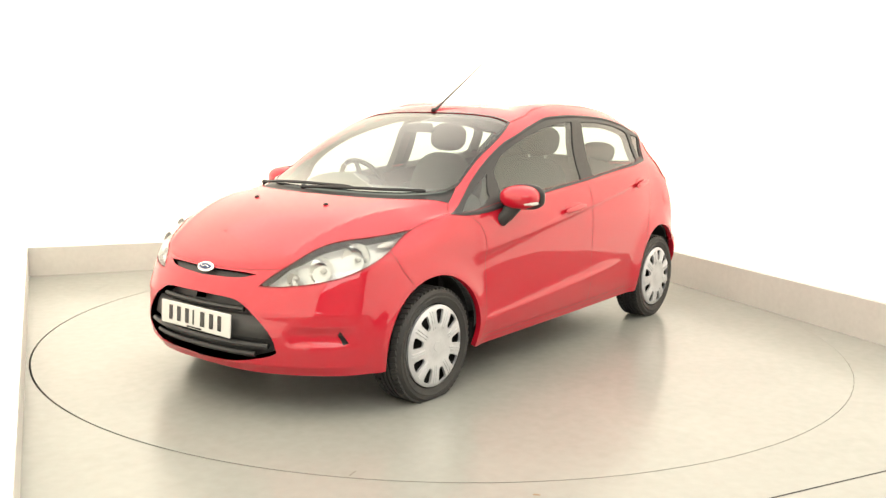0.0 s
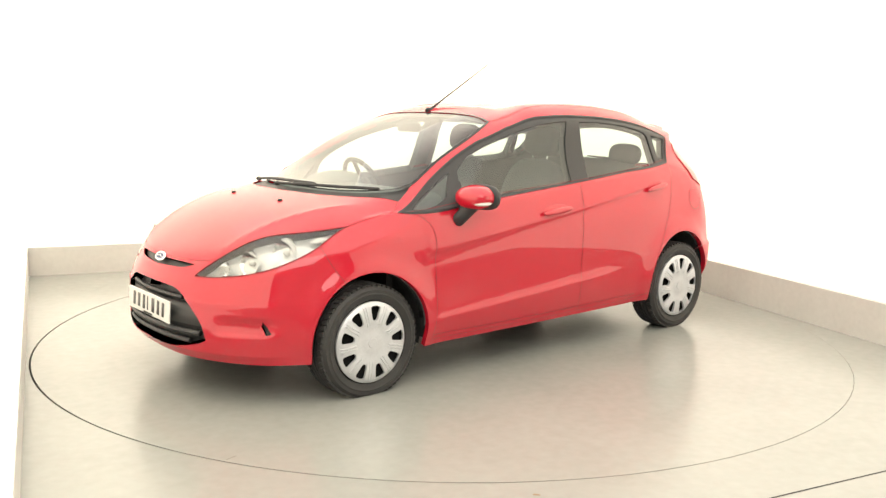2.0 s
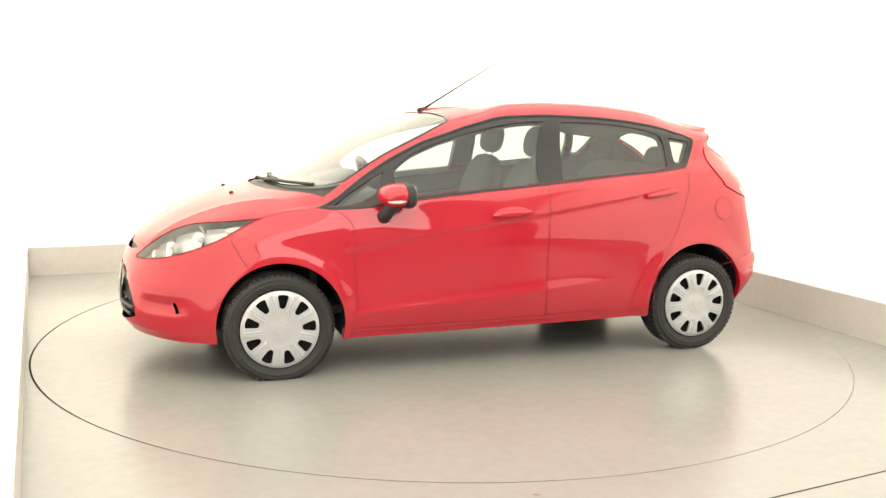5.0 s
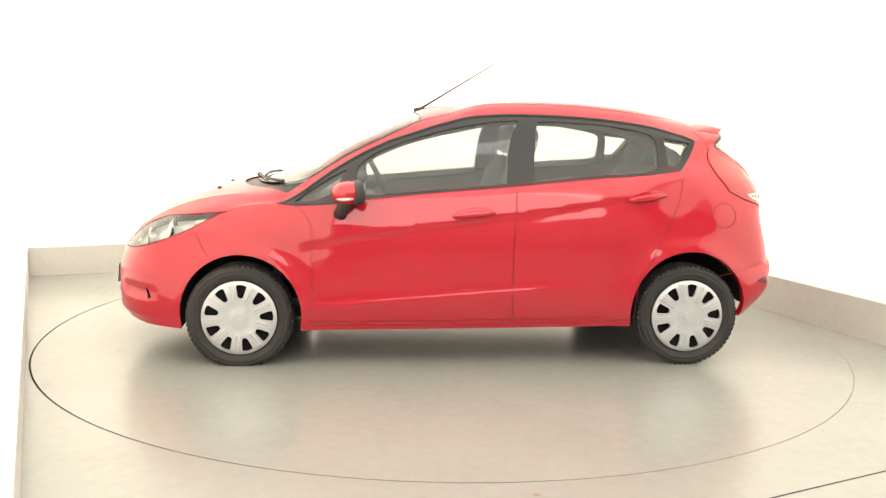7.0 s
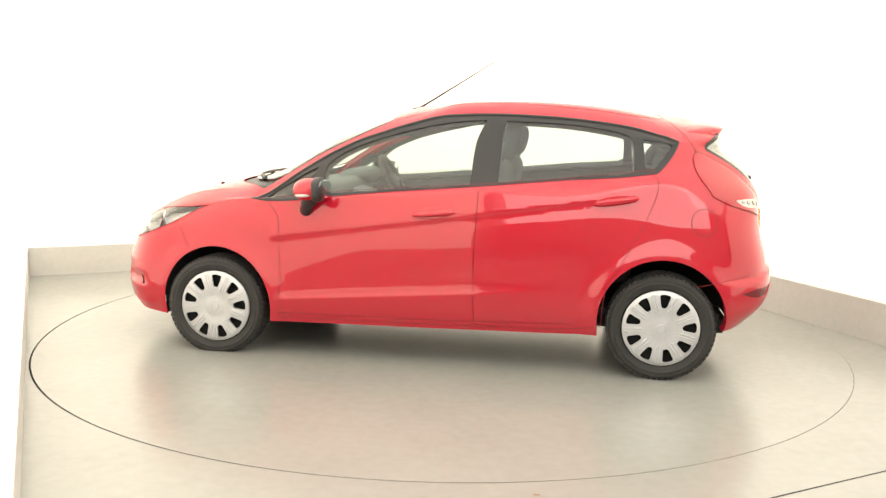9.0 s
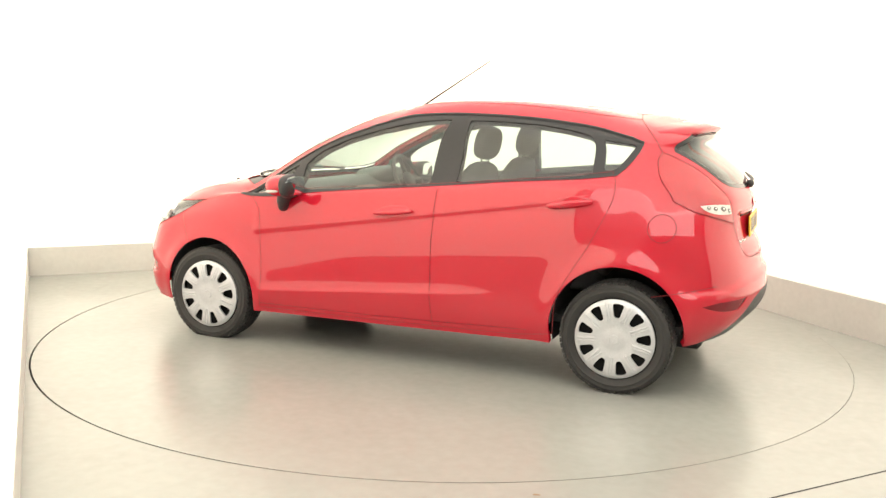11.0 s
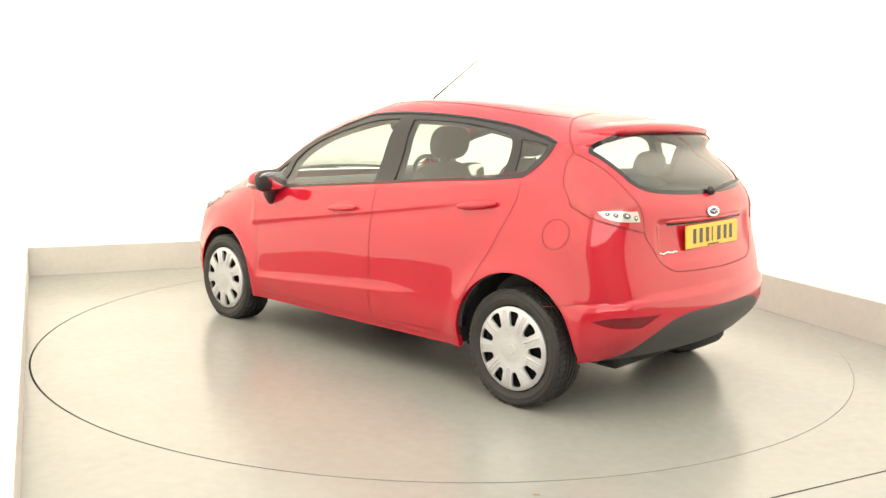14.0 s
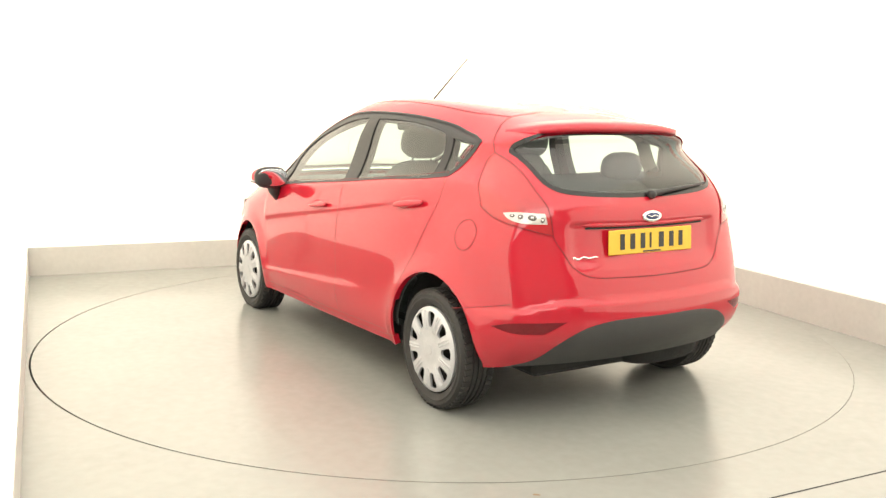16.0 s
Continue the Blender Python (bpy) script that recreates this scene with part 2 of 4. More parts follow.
# shoulder
ring([1.889, 1.863, 1.766, 1.612, 1.414, 1.163, 0.84, 0.4, -0, -0.3, -0.65, -0.974, -1.268, -1.541, -1.688, -1.77, -1.802],
     [0, 0.27, 0.524, 0.664, 0.721, 0.771, 0.816, 0.828, 0.831, 0.828, 0.822, 0.803, 0.765, 0.719, 0.623, 0.395, 0],
     [0.717, 0.722, 0.737, 0.767, 0.802, 0.837, 0.847, 0.867, 0.887, 0.902, 0.922, 0.942, 0.952, 0.962, 0.957, 0.952, 0.947])
# bonnet crown
ring([1.605, 1.586, 1.509, 1.389, 1.233, 1.071, 0.8, 0.4, 0, -0.3, -0.65, -0.971, -1.262, -1.512, -1.653, -1.734, -1.766],
     [0, 0.25, 0.486, 0.632, 0.709, 0.76, 0.805, 0.814, 0.81, 0.805, 0.793, 0.77, 0.729, 0.669, 0.583, 0.376, 0],
     [0.879, 0.879, 0.879, 0.874, 0.874, 0.889, 0.899, 0.929, 0.959, 0.984, 1.014, 1.044, 1.064, 1.064, 1.049, 1.039, 1.034])
# glass base
ring([1.153, 1.134, 1.098, 1.058, 1.013, 0.921, 0.74, 0.38, 0, -0.3, -0.65, -0.97, -1.23, -1.461, -1.603, -1.692, -1.727],
     [0, 0.3, 0.518, 0.651, 0.717, 0.76, 0.785, 0.789, 0.785, 0.78, 0.764, 0.735, 0.686, 0.624, 0.541, 0.358, 0],
     [0.992, 0.987, 0.972, 0.947, 0.912, 0.907, 0.927, 0.962, 0.997, 1.024, 1.06, 1.094, 1.127, 1.137, 1.127, 1.107, 1.102])
# glass middle
ring([0.697, 0.698, 0.7, 0.689, 0.664, 0.592, 0.46, 0.25, -0.04, -0.3, -0.65, -0.966, -1.191, -1.371, -1.496, -1.563, -1.589],
     [0, 0.28, 0.49, 0.598, 0.657, 0.687, 0.709, 0.72, 0.72, 0.715, 0.7, 0.671, 0.638, 0.594, 0.502, 0.32, 0],
     [1.207, 1.202, 1.182, 1.157, 1.127, 1.122, 1.117, 1.137, 1.167, 1.187, 1.217, 1.237, 1.242, 1.237, 1.232, 1.232, 1.232])
# roof edge
ring([0.255, 0.245, 0.222, 0.199, 0.156, 0.093, 0, -0.12, -0.25, -0.4, -0.65, -0.885, -1.089, -1.272, -1.435, -1.522, -1.553],
     [0, 0.28, 0.461, 0.548, 0.602, 0.621, 0.627, 0.63, 0.63, 0.63, 0.621, 0.606, 0.591, 0.558, 0.48, 0.3, 0],
     [1.401, 1.396, 1.381, 1.366, 1.351, 1.356, 1.371, 1.386, 1.393, 1.393, 1.383, 1.361, 1.331, 1.306, 1.311, 1.326, 1.331])
# roof rail
ring([0.131, 0.12, 0.091, 0.066, 0.027, -0.026, -0.1, -0.2, -0.3, -0.42, -0.62, -0.81, -0.981, -1.142, -1.285, -1.373, -1.402],
     [0, 0.22, 0.361, 0.434, 0.486, 0.505, 0.512, 0.512, 0.514, 0.514, 0.51, 0.502, 0.488, 0.45, 0.368, 0.22, 0],
     [1.436, 1.431, 1.423, 1.416, 1.418, 1.431, 1.445, 1.453, 1.458, 1.459, 1.454, 1.44, 1.42, 1.393, 1.371, 1.376, 1.386])
# roof crown
ring([0.049, 0.033, 0.004, -0.023, -0.058, -0.108, -0.172, -0.255, -0.339, -0.436, -0.598, -0.756, -0.9, -1.028, -1.136, -1.212, -1.242],
     [0, 0.11, 0.18, 0.215, 0.235, 0.242, 0.245, 0.245, 0.245, 0.245, 0.242, 0.237, 0.228, 0.21, 0.18, 0.11, 0],
     [1.423, 1.423, 1.423, 1.424, 1.427, 1.432, 1.438, 1.442, 1.444, 1.445, 1.444, 1.439, 1.432, 1.422, 1.413, 1.408, 1.408])
# roof spine
ring([-0.02, -0.041, -0.069, -0.095, -0.129, -0.174, -0.23, -0.3, -0.37, -0.45, -0.58, -0.712, -0.835, -0.934, -1.012, -1.079, -1.112],
     [0, 0, 0, 0, 0, 0, 0, 0, 0, 0, 0, 0, 0, 0, 0, 0, 0],
     [1.434, 1.436, 1.438, 1.441, 1.444, 1.448, 1.452, 1.455, 1.457, 1.458, 1.458, 1.456, 1.452, 1.445, 1.438, 1.431, 1.428])


class Skin:
    """A smooth surface through the rings. Places on it are (column, ring), in fractions."""

    def __init__(self, rings):
        net = np.array(rings, float)
        flip = np.array([1, -1, 1])
        net = np.concatenate([net[:, 3:0:-1] * flip, net, net[:, -2:-5:-1] * flip], 1)
        self.net = net
        du = np.linalg.norm(np.diff(net[:10], axis=1), axis=2).mean(0)
        dv = np.linalg.norm(np.diff(net[:, 3:20], axis=0), axis=2).mean(1)
        self.ku, self.kv = np.concatenate([[0], np.cumsum(du)]), np.concatenate([[0], np.cumsum(dv)])
        self.mu, self.mv = self.slopes(self.ku), self.slopes(self.kv)

    @staticmethod
    def slopes(k):
        """The matrix that turns values at the knots into the slopes of the natural cubic through them."""
        n, h = len(k), np.diff(k)
        a, b = np.zeros((n, n)), np.zeros((n, n))
        for i in range(1, n - 1):
            a[i, i - 1], a[i, i], a[i, i + 1] = 1 / h[i - 1], 2 / h[i - 1] + 2 / h[i], 1 / h[i]
            b[i, i - 1], b[i, i], b[i, i + 1] = -3 / h[i - 1] ** 2, 3 / h[i - 1] ** 2 - 3 / h[i] ** 2, 3 / h[i] ** 2
        a[0, 0], a[0, 1], b[0, 0], b[0, 1] = 2 / h[0], 1 / h[0], -3 / h[0] ** 2, 3 / h[0] ** 2
        a[-1, -1], a[-1, -2], b[-1, -1], b[-1, -2] = 2 / h[-1], 1 / h[-1], 3 / h[-1] ** 2, -3 / h[-1] ** 2
        return np.linalg.solve(a, b)

    @staticmethod
    def weights(k, m, x):
        i = np.clip(np.searchsorted(k, x, side="right") - 1, 0, len(k) - 2)
        h = k[i + 1] - k[i]
        t = (x - k[i]) / h
        w = np.zeros((len(x), len(k)))
        r = np.arange(len(x))
        w[r, i] += 2 * t ** 3 - 3 * t ** 2 + 1
        w[r, i + 1] += -2 * t ** 3 + 3 * t ** 2
        return w + ((t ** 3 - 2 * t ** 2 + t) * h)[:, None] * m[i] + ((t ** 3 - t ** 2) * h)[:, None] * m[i + 1]

    def knots(self, c, r):
        return np.interp(np.asarray(c, float) + 3, np.arange(len(self.ku)), self.ku), np.interp(np.asarray(r, float), np.arange(len(self.kv)), self.kv)

    def at_knots(self, u, v):
        wu, wv = self.weights(self.ku, self.mu, u), self.weights(self.kv, self.mv, v)
        p = np.einsum("nv,vuk,nu->nk", wv, self.net, wu, optimize=True)
        return self.crease(p)

    @staticmethod
    def crease(p):
        """Pressed lines along the flank: a shoulder line rising to the rear and a scoop above the sill."""
        def ease(t):
            t = np.clip(t, 0, 1)
            return t * t * (3 - 2 * t)
        p = p.copy()
        x, y, z = p[:, 0].copy(), p[:, 1].copy(), p[:, 2].copy()
        side = ease((y - 0.62) / 0.1)
        # shoulder blade: a narrow shelf that rises to the rear and dies out in the rear door
        bottom, top = 0.66 + 0.155 * (0.88 - x), 0.70 + 0.138 * (0.88 - x)
        fade = ease((0.93 - x) / 0.05) * ease((x + 1.25) / 0.6)
        blade = ease((z - bottom) / np.maximum(top - bottom, 0.02)) * np.exp(-np.maximum(z - top, 0) / 0.10)
        p[:, 1] += side * fade * (0.009 * blade - 0.002 * np.exp(-((z - bottom + 0.02) / 0.03) ** 2))
        # lower ridge over the sill
        ridge = 0.34 + 0.083 * (0.80 - x)
        fade = ease((0.92 - x) / 0.12) * ease((x + 0.75) / 0.5)
        e = z - ridge
        p[:, 1] += side * fade * 0.015 * np.where(e > 0, np.exp(-np.maximum(e, 0) / 0.026), np.exp(np.minimum(e, 0) / 0.12))
        # flared wheel arches
        for ax, az, ar in ((1.236, 0.288, 0.328), (-1.2445, 0.316, 0.337)):
            g = np.hypot(x - ax, z - az) - ar
            p[:, 1] += ease((y - 0.55) / 0.12) * 0.026 * np.exp(-(g / np.where(g > 0, 0.07, 0.1)) ** 2)
        # bonnet ridges
        on = ease((x - 1.15) / 0.2) * ease((z - 0.66) / 0.06)
        p[:, 2] += on * 0.012 * np.exp(-np.abs(y - 0.42 - 0.30 * (1.86 - x)) / 0.045)
        # front bumper: ledge beside the grille, lower lip, lamp scoop
        on = ease((x - 1.60) / 0.15)
        p[:, 0] += on * 0.012 * np.exp(-np.abs(z - 0.485) / 0.03) * ease((y - 0.3) / 0.12)
        p[:, 0] += on * 0.014 * np.exp(-np.abs(z - 0.245) / 0.025)
        scoop = np.exp(-((y - 0.63) / 0.10) ** 4 - ((z - 0.385) / 0.035) ** 4)
        p[:, 0] -= on * 0.018 * scoop
        p[:, 1] -= on * 0.012 * scoop
        # rear bumper ledge and the hollow round the rear plate
        on = ease((-1.50 - x) / 0.12)
        ledge = 0.60 - 0.05 * ease((y - 0.5) / 0.3)
        drop = ease((ledge - z) / 0.025) * ease((z - 0.30) / 0.2)
        p[:, 0] -= on * 0.018 * drop
        p[:, 1] += on * 0.010 * drop * ease((y - 0.5) / 0.2)
        p[:, 0] += on * 0.016 * ease((0.925 - z) / 0.02) * ease((z - 0.70) / 0.08) * ease((0.47 - y) / 0.06)
        return p

    def at(self, c, r):
        return self.at_knots(*self.knots(np.atleast_1d(c), np.atleast_1d(r)))

    def normals(self, u, v):
        e = 0.009
        a = self.at_knots(u + e, v) - self.at_knots(u - e, v)
        b = self.at_knots(u, np.minimum(v + e, self.kv[12])) - self.at_knots(u, v - e)
        n = np.cross(b, a)
        return n / np.maximum(np.linalg.norm(n, axis=1), 1e-9)[:, None]


SKIN = Skin(RINGS)


# ---- outlines on the skin, as (column, ring) ----
OUT = {}


def outline(name, *points):
    OUT[name] = points


outline("side_glazing", (5.4, 5.75), (4.5, 6.75), (4.15, 7.5), (4.2, 8), (4.1, 8.43), (4.6, 8.8), (5.9, 8.97), (7.2, 8.96), (8.5, 8.96), (9.9, 8.96), (10.9, 8.96), (11.9, 8.94), (12.65, 8.8), (12.78, 8.5), (12.45, 7.8), (11.8, 6.58), (11.25, 6.52), (10.1, 6.74), (8.75, 6.7), (7.43, 6.62), (6.53, 6.35), (5.98, 5.75))
outline("quarter_light", (4.75, 6.95), (4.45, 7.3), (4.65, 7.65), (4.95, 7.82), (5.75, 7.3), (5.65, 7), (5.3, 6.75))
outline("front_glass", (6.30, 6.92), (6.05, 7.48), (5.53, 7.75), (5.25, 7.88), (5.0, 8.15), (5.2, 8.42), (5.95, 8.66), (7.2, 8.76), (8.40, 8.80), (8.55, 8.4), (8.68, 8.0), (8.70, 7.5), (8.66, 6.90), (7.43, 6.82))
outline("rear_glass", (9.14, 6.95), (9.18, 7.5), (9.18, 8.0), (9.1, 8.4), (9.0, 8.78), (9.75, 8.78), (10.5, 8.75), (11.1, 8.65), (11.38, 8.5), (11.42, 8.15), (11.37, 7.0), (11.22, 6.75), (10.1, 6.94))
outline("rear_quarter_glass", (11.66, 8.32), (12.36, 8.15), (12.42, 8), (11.8, 6.98), (11.6, 7.05))
outline("windscreen", (0, 6.86), (1.2, 6.92), (1.95, 7.05), (2.8, 7.24), (3.25, 7.45), (3.42, 7.9), (3.4, 8.35), (2.9, 8.84), (1.78, 8.92), (0, 8.94))
outline("scuttle", (0, 6.66), (1.2, 6.7), (1.95, 6.8), (2.8, 7), (3.6, 7.1), (3.25, 7.45), (2.8, 7.24), (1.95, 7.05), (1.2, 6.92), (0, 6.86))
outline("headlight", (1.2, 3.15), (1.53, 3.98), (1.93, 5.1), (2.4, 5.36), (3.03, 5.38), (4.22, 5.27), (3.83, 4.38), (3.1, 3.8), (2.25, 3.42), (1.6, 3.2))
outline("bonnet", (0, 3.74), (1.03, 3.84), (1.53, 3.98), (1.93, 5.1), (2.4, 5.36), (3.03, 5.38), (4.22, 5.27), (4.55, 5.75), (4.35, 6.55), (3.6, 7.1), (2.8, 7), (1.95, 6.8), (1.2, 6.7), (0, 6.66))
outline("upper_grille", (0, 3.3), (0.85, 3.42), (1.1, 3.62), (0.85, 3.66), (0, 3.64))
outline("lower_grille", (0, 2.66), (0.75, 2.62), (0.95, 2.5), (1.3, 2.05), (1.58, 1.5), (1.66, 1.07), (1.5, 0.88), (0.9, 0.52), (0, 0.36))
outline("fog_recess", (2.66, 1.62), (2.7, 1.76), (2.88, 1.38), (2.78, 1.33))
outline("tail_light", (13, 7.7), (13.45, 7.28), (14.03, 6.35), (14.33, 5.3), (14.58, 4.27), (14.1, 4.48), (13.2, 4.8), (12.75, 5.15), (12.6, 6.1), (12.74, 7.3))
outline("reversing_lens", (13.35, 5.02), (13.75, 5.08), (14.3, 5.09), (14.42, 4.68), (13.95, 4.68), (13.55, 4.82))
outline("rear_window", (16, 6.05), (15.6, 6.05), (14.7, 6.25), (14.23, 6.75), (13.53, 7.85), (13.75, 8.25), (14.05, 8.55), (14.43, 8.83), (15, 8.94), (16, 8.96))
outline("tailgate", (16, 3.1), (15.5, 3.11), (15.12, 3.17), (14.93, 3.42), (14.78, 3.78), (14.58, 4.27), (14.33, 5.3), (14.03, 6.35), (13.45, 7.28), (13, 7.7), (13.12, 8.3), (13.3, 9), (13.7, 10), (14.4, 10.8), (16, 11))
outline("rear_valance", (13.9, -0.1), (14.35, 0.43), (14.65, 1.23), (15, 1.7), (15.25, 1.88), (15.45, 1.93), (16, 1.94), (16, -0.1))
outline("rear_reflector", (13.55, 1.9), (14, 2.02), (14.75, 1.98), (14.45, 1.62), (14, 1.7))
outline("front_door", (5.33, 6), (5.72, 5.2), (5.95, 4.33), (5.98, 3.05), (6, 1.85), (5.95, 0.3), (7.5, 0.26), (8.83, 0.27), (8.8, 1.7), (8.8, 3.1), (8.83, 4.5), (8.85, 6.9), (6.5, 7), (5.4, 6.6))
outline("rear_door", (8.83, 0.27), (8.8, 1.7), (8.8, 3.1), (8.83, 4.5), (8.85, 6.9), (11.76, 6.9), (11.75, 5.35), (11.65, 4.58), (11.43, 3.6), (11.12, 2.78), (10.9, 2), (10.84, 0.58), (10.28, 0.3))
outline("front_bumper", (0, -0.1), (3.9, -0.1), (4.4, 2.5), (4.1, 3.6), (3.83, 4.38), (3.1, 3.8), (2.25, 3.42), (1.6, 3.2), (1.2, 3.15), (1.53, 3.98), (1.03, 3.84), (0, 3.74))
outline("rear_bumper", (13.2, -0.1), (12.6, 2.18), (13.25, 2.38), (13.95, 2.55), (14.5, 3.7), (14.58, 4.27), (14.78, 3.78), (14.93, 3.42), (15.12, 3.17), (15.5, 3.11), (16, 3.1), (16, -0.1))
outline("roof", (0, 8.94), (1.78, 8.92), (2.9, 8.84), (3.6, 9.25), (4.6, 9.72), (8.8, 9.72), (12, 9.75), (13.7, 10), (14.4, 10.8), (16, 11), (16, 12.1), (0, 12.1))
ARCHES = [(1.236, 0.288, 0.328), (-1.2445, 0.316, 0.337)]


def knots_of(points):
    u, v = SKIN.knots([p[0] for p in points], [p[1] for p in points])
    return np.stack([u, v], 1)


def rounded(pts, closed=True, turn=38, step=0.02):
    """A smooth line through points of the flat skin, with corners kept where the line bends sharply."""
    n, out = len(pts), []
    for i in range(n if closed else n - 1):
        p1, p2 = pts[i], pts[(i + 1) % n]
        p0 = pts[i - 1] if closed or i else p1
        p3 = pts[(i + 2) % n] if closed or i < n - 2 else p2

        def bent(a, b, c):
            x, y = b - a, c - b
            w = np.linalg.norm(x) * np.linalg.norm(y)
            return w < 1e-9 or np.degrees(np.arccos(np.clip(x @ y / w, -1, 1))) > turn
        d = np.linalg.norm(p2 - p1)
        m1 = (p2 - p1) if bent(p0, p1, p2) else (p2 - p0) * d / (np.linalg.norm(p2 - p1) + np.linalg.norm(p1 - p0))
        m2 = (p2 - p1) if bent(p1, p2, p3) else (p3 - p1) * d / (np.linalg.norm(p3 - p2) + np.linalg.norm(p2 - p1))
        k = max(2, int(d / step))
        for j in range(k):
            t = j / k
            out.append((2 * t ** 3 - 3 * t ** 2 + 1) * p1 + (t ** 3 - 2 * t ** 2 + t) * m1 + (-2 * t ** 3 + 3 * t ** 2) * p2 + (t ** 3 - t ** 2) * m2)
    if not closed:
        out.append(pts[-1])
    return np.array(out)


def side_knots(x, z):
    """The flat place of a point of the flank with that x and z."""
    u, v = SKIN.knots(5.0 if x > 0 else 12.0, 2.0)
    u, v = float(u), float(v)
    for _ in range(14):
        q = np.array([[u, v], [u + 1e-4, v], [u, v + 1e-4]])
        p = SKIN.at_knots(q[:, 0], q[:, 1])[:, (0, 2)]
        j = np.stack([(p[1] - p[0]) / 1e-4, (p[2] - p[0]) / 1e-4], 1)
        d = np.linalg.solve(j, np.array([x, z]) - p[0])
        u, v = u + float(np.clip(d[0], -0.1, 0.1)), v + float(np.clip(d[1], -0.1, 0.1))
        v = max(v, -0.05)
    return np.array([u, v])


def inside(poly, q):
    hit = np.zeros(len(q), bool)
    a, b = poly, np.roll(poly, -1, 0)
    for (x1, y1), (x2, y2) in zip(a, b):
        if y1 != y2:
            hit ^= ((y1 > q[:, 1]) != (y2 > q[:, 1])) & (q[:, 0] < (x2 - x1) * (q[:, 1] - y1) / (y2 - y1) + x1)
    return hit


U0, U1, V1 = SKIN.ku[3], SKIN.ku[19], SKIN.kv[12]
LINES = {}
for key, pts in OUT.items():
    LINES[key] = np.clip(rounded(knots_of(pts)), (U0, 0), (U1, V1))
for k, (ax, az, ar) in enumerate(ARCHES):
    # from the lower front edge over the wheel to the lower rear edge
    a0 = math.asin((0.20 - az) / ar)
    arc = [side_knots(ax + ar * math.cos(a), az + ar * math.sin(a)) for a in np.linspace(a0, math.pi - a0, 41)]
    arc = np.array([p for p in arc if p[1] > 0.01])
    LINES["arch_%d" % k] = np.concatenate([[[arc[0][0], 0.0]], arc, [[arc[-1][0], 0.0]]])


CREASES = [np.array([side_knots(x, z0 + k * (x0 - x)) for x in np.linspace(0.9, x1, 60)]) for x0, x1, z0, k in ((0.88, -0.9, 0.66, 0.155), (0.88, -0.9, 0.68, 0.1465), (0.88, -0.9, 0.70, 0.138), (0.80, -0.7, 0.329, 0.083), (0.80, -0.7, 0.34, 0.083), (0.80, -0.7, 0.351, 0.083), (0.80, -0.7, 0.366, 0.083))]


def flat_mesh():
    from mathutils.geometry import delaunay_2d_cdt
    pts, edges = [], []
    for line in CREASES:
        b = len(pts)
        pts += [Vector(p) for p in line]
        edges += [(b + i, b + i + 1) for i in range(len(line) - 1)]
    for line in LINES.values():
        b = len(pts)
        pts += [Vector(p) for p in line]
        edges += [(b + i, b + (i + 1) % len(line)) for i in range(len(line))]
    gu, gv = np.linspace(U0, U1, 230), np.linspace(0, V1, 116)
    grid = np.array([(x + (0.3 * (gu[1] - gu[0]) * (j % 2) if 0 < i < 229 else 0), y) for j, y in enumerate(gv) for i, x in enumerate(gu)])
    lines = np.array([tuple(p) for p in pts])
    taken = {}
    for p in lines:
        taken.setdefault((int(p[0] / 0.012), int(p[1] / 0.012)), []).append(p)
    for g in grid:
        i, j = int(g[0] / 0.012), int(g[1] / 0.012)
        close = [p for a in (-1, 0, 1) for b in (-1, 0, 1) for p in taken.get((i + a, j + b), ())]
        if not close or min((p[0] - g[0]) ** 2 + (p[1] - g[1]) ** 2 for p in close) > 0.009 ** 2:
            pts.append(Vector(g))
    v, _, f = delaunay_2d_cdt(pts, edges, [], 0, 1e-5)[:3]
    v = np.array([tuple(p) for p in v])
    f = np.array(f)
    p = v[f]
    area = np.cross(p[:, 1] - p[:, 0], p[:, 2] - p[:, 0])
    f[area < 0] = f[area < 0][:, ::-1]
    return v, f


FLAT, TRIS = flat_mesh()
POINTS = SKIN.at_knots(FLAT[:, 0], FLAT[:, 1])
NORMALS = SKIN.normals(FLAT[:, 0], FLAT[:, 1])
MIDS = FLAT[TRIS].mean(1)
ORDER = ["arch_0", "arch_1", "quarter_light", "front_glass", "rear_glass", "rear_quarter_glass", "side_glazing", "windscreen", "scuttle", "headlight", "upper_grille", "lower_grille", "fog_recess", "reversing_lens", "tail_light",
         "rear_window", "tailgate", "rear_valance", "rear_reflector", "bonnet", "front_bumper", "rear_bumper", "front_door", "rear_door", "roof"]
KIND = np.full(len(TRIS), -1)
for k, key in reversed(list(enumerate(ORDER))):
    KIND[inside(LINES[key], MIDS)] = k
FLIP = np.array([1, -1, 1])
SPLIT = float(SKIN.knots(8.8, 1)[0])
if NORMALS[np.argmax(POINTS[:, 1])][1] < 0:
    NORMALS = -NORMALS
INSIDE_OUT = np.einsum("nk,nk->n", np.cross(POINTS[TRIS[:, 1]] - POINTS[TRIS[:, 0]], POINTS[TRIS[:, 2]] - POINTS[TRIS[:, 0]]), NORMALS[TRIS[:, 0]]).sum() < 0


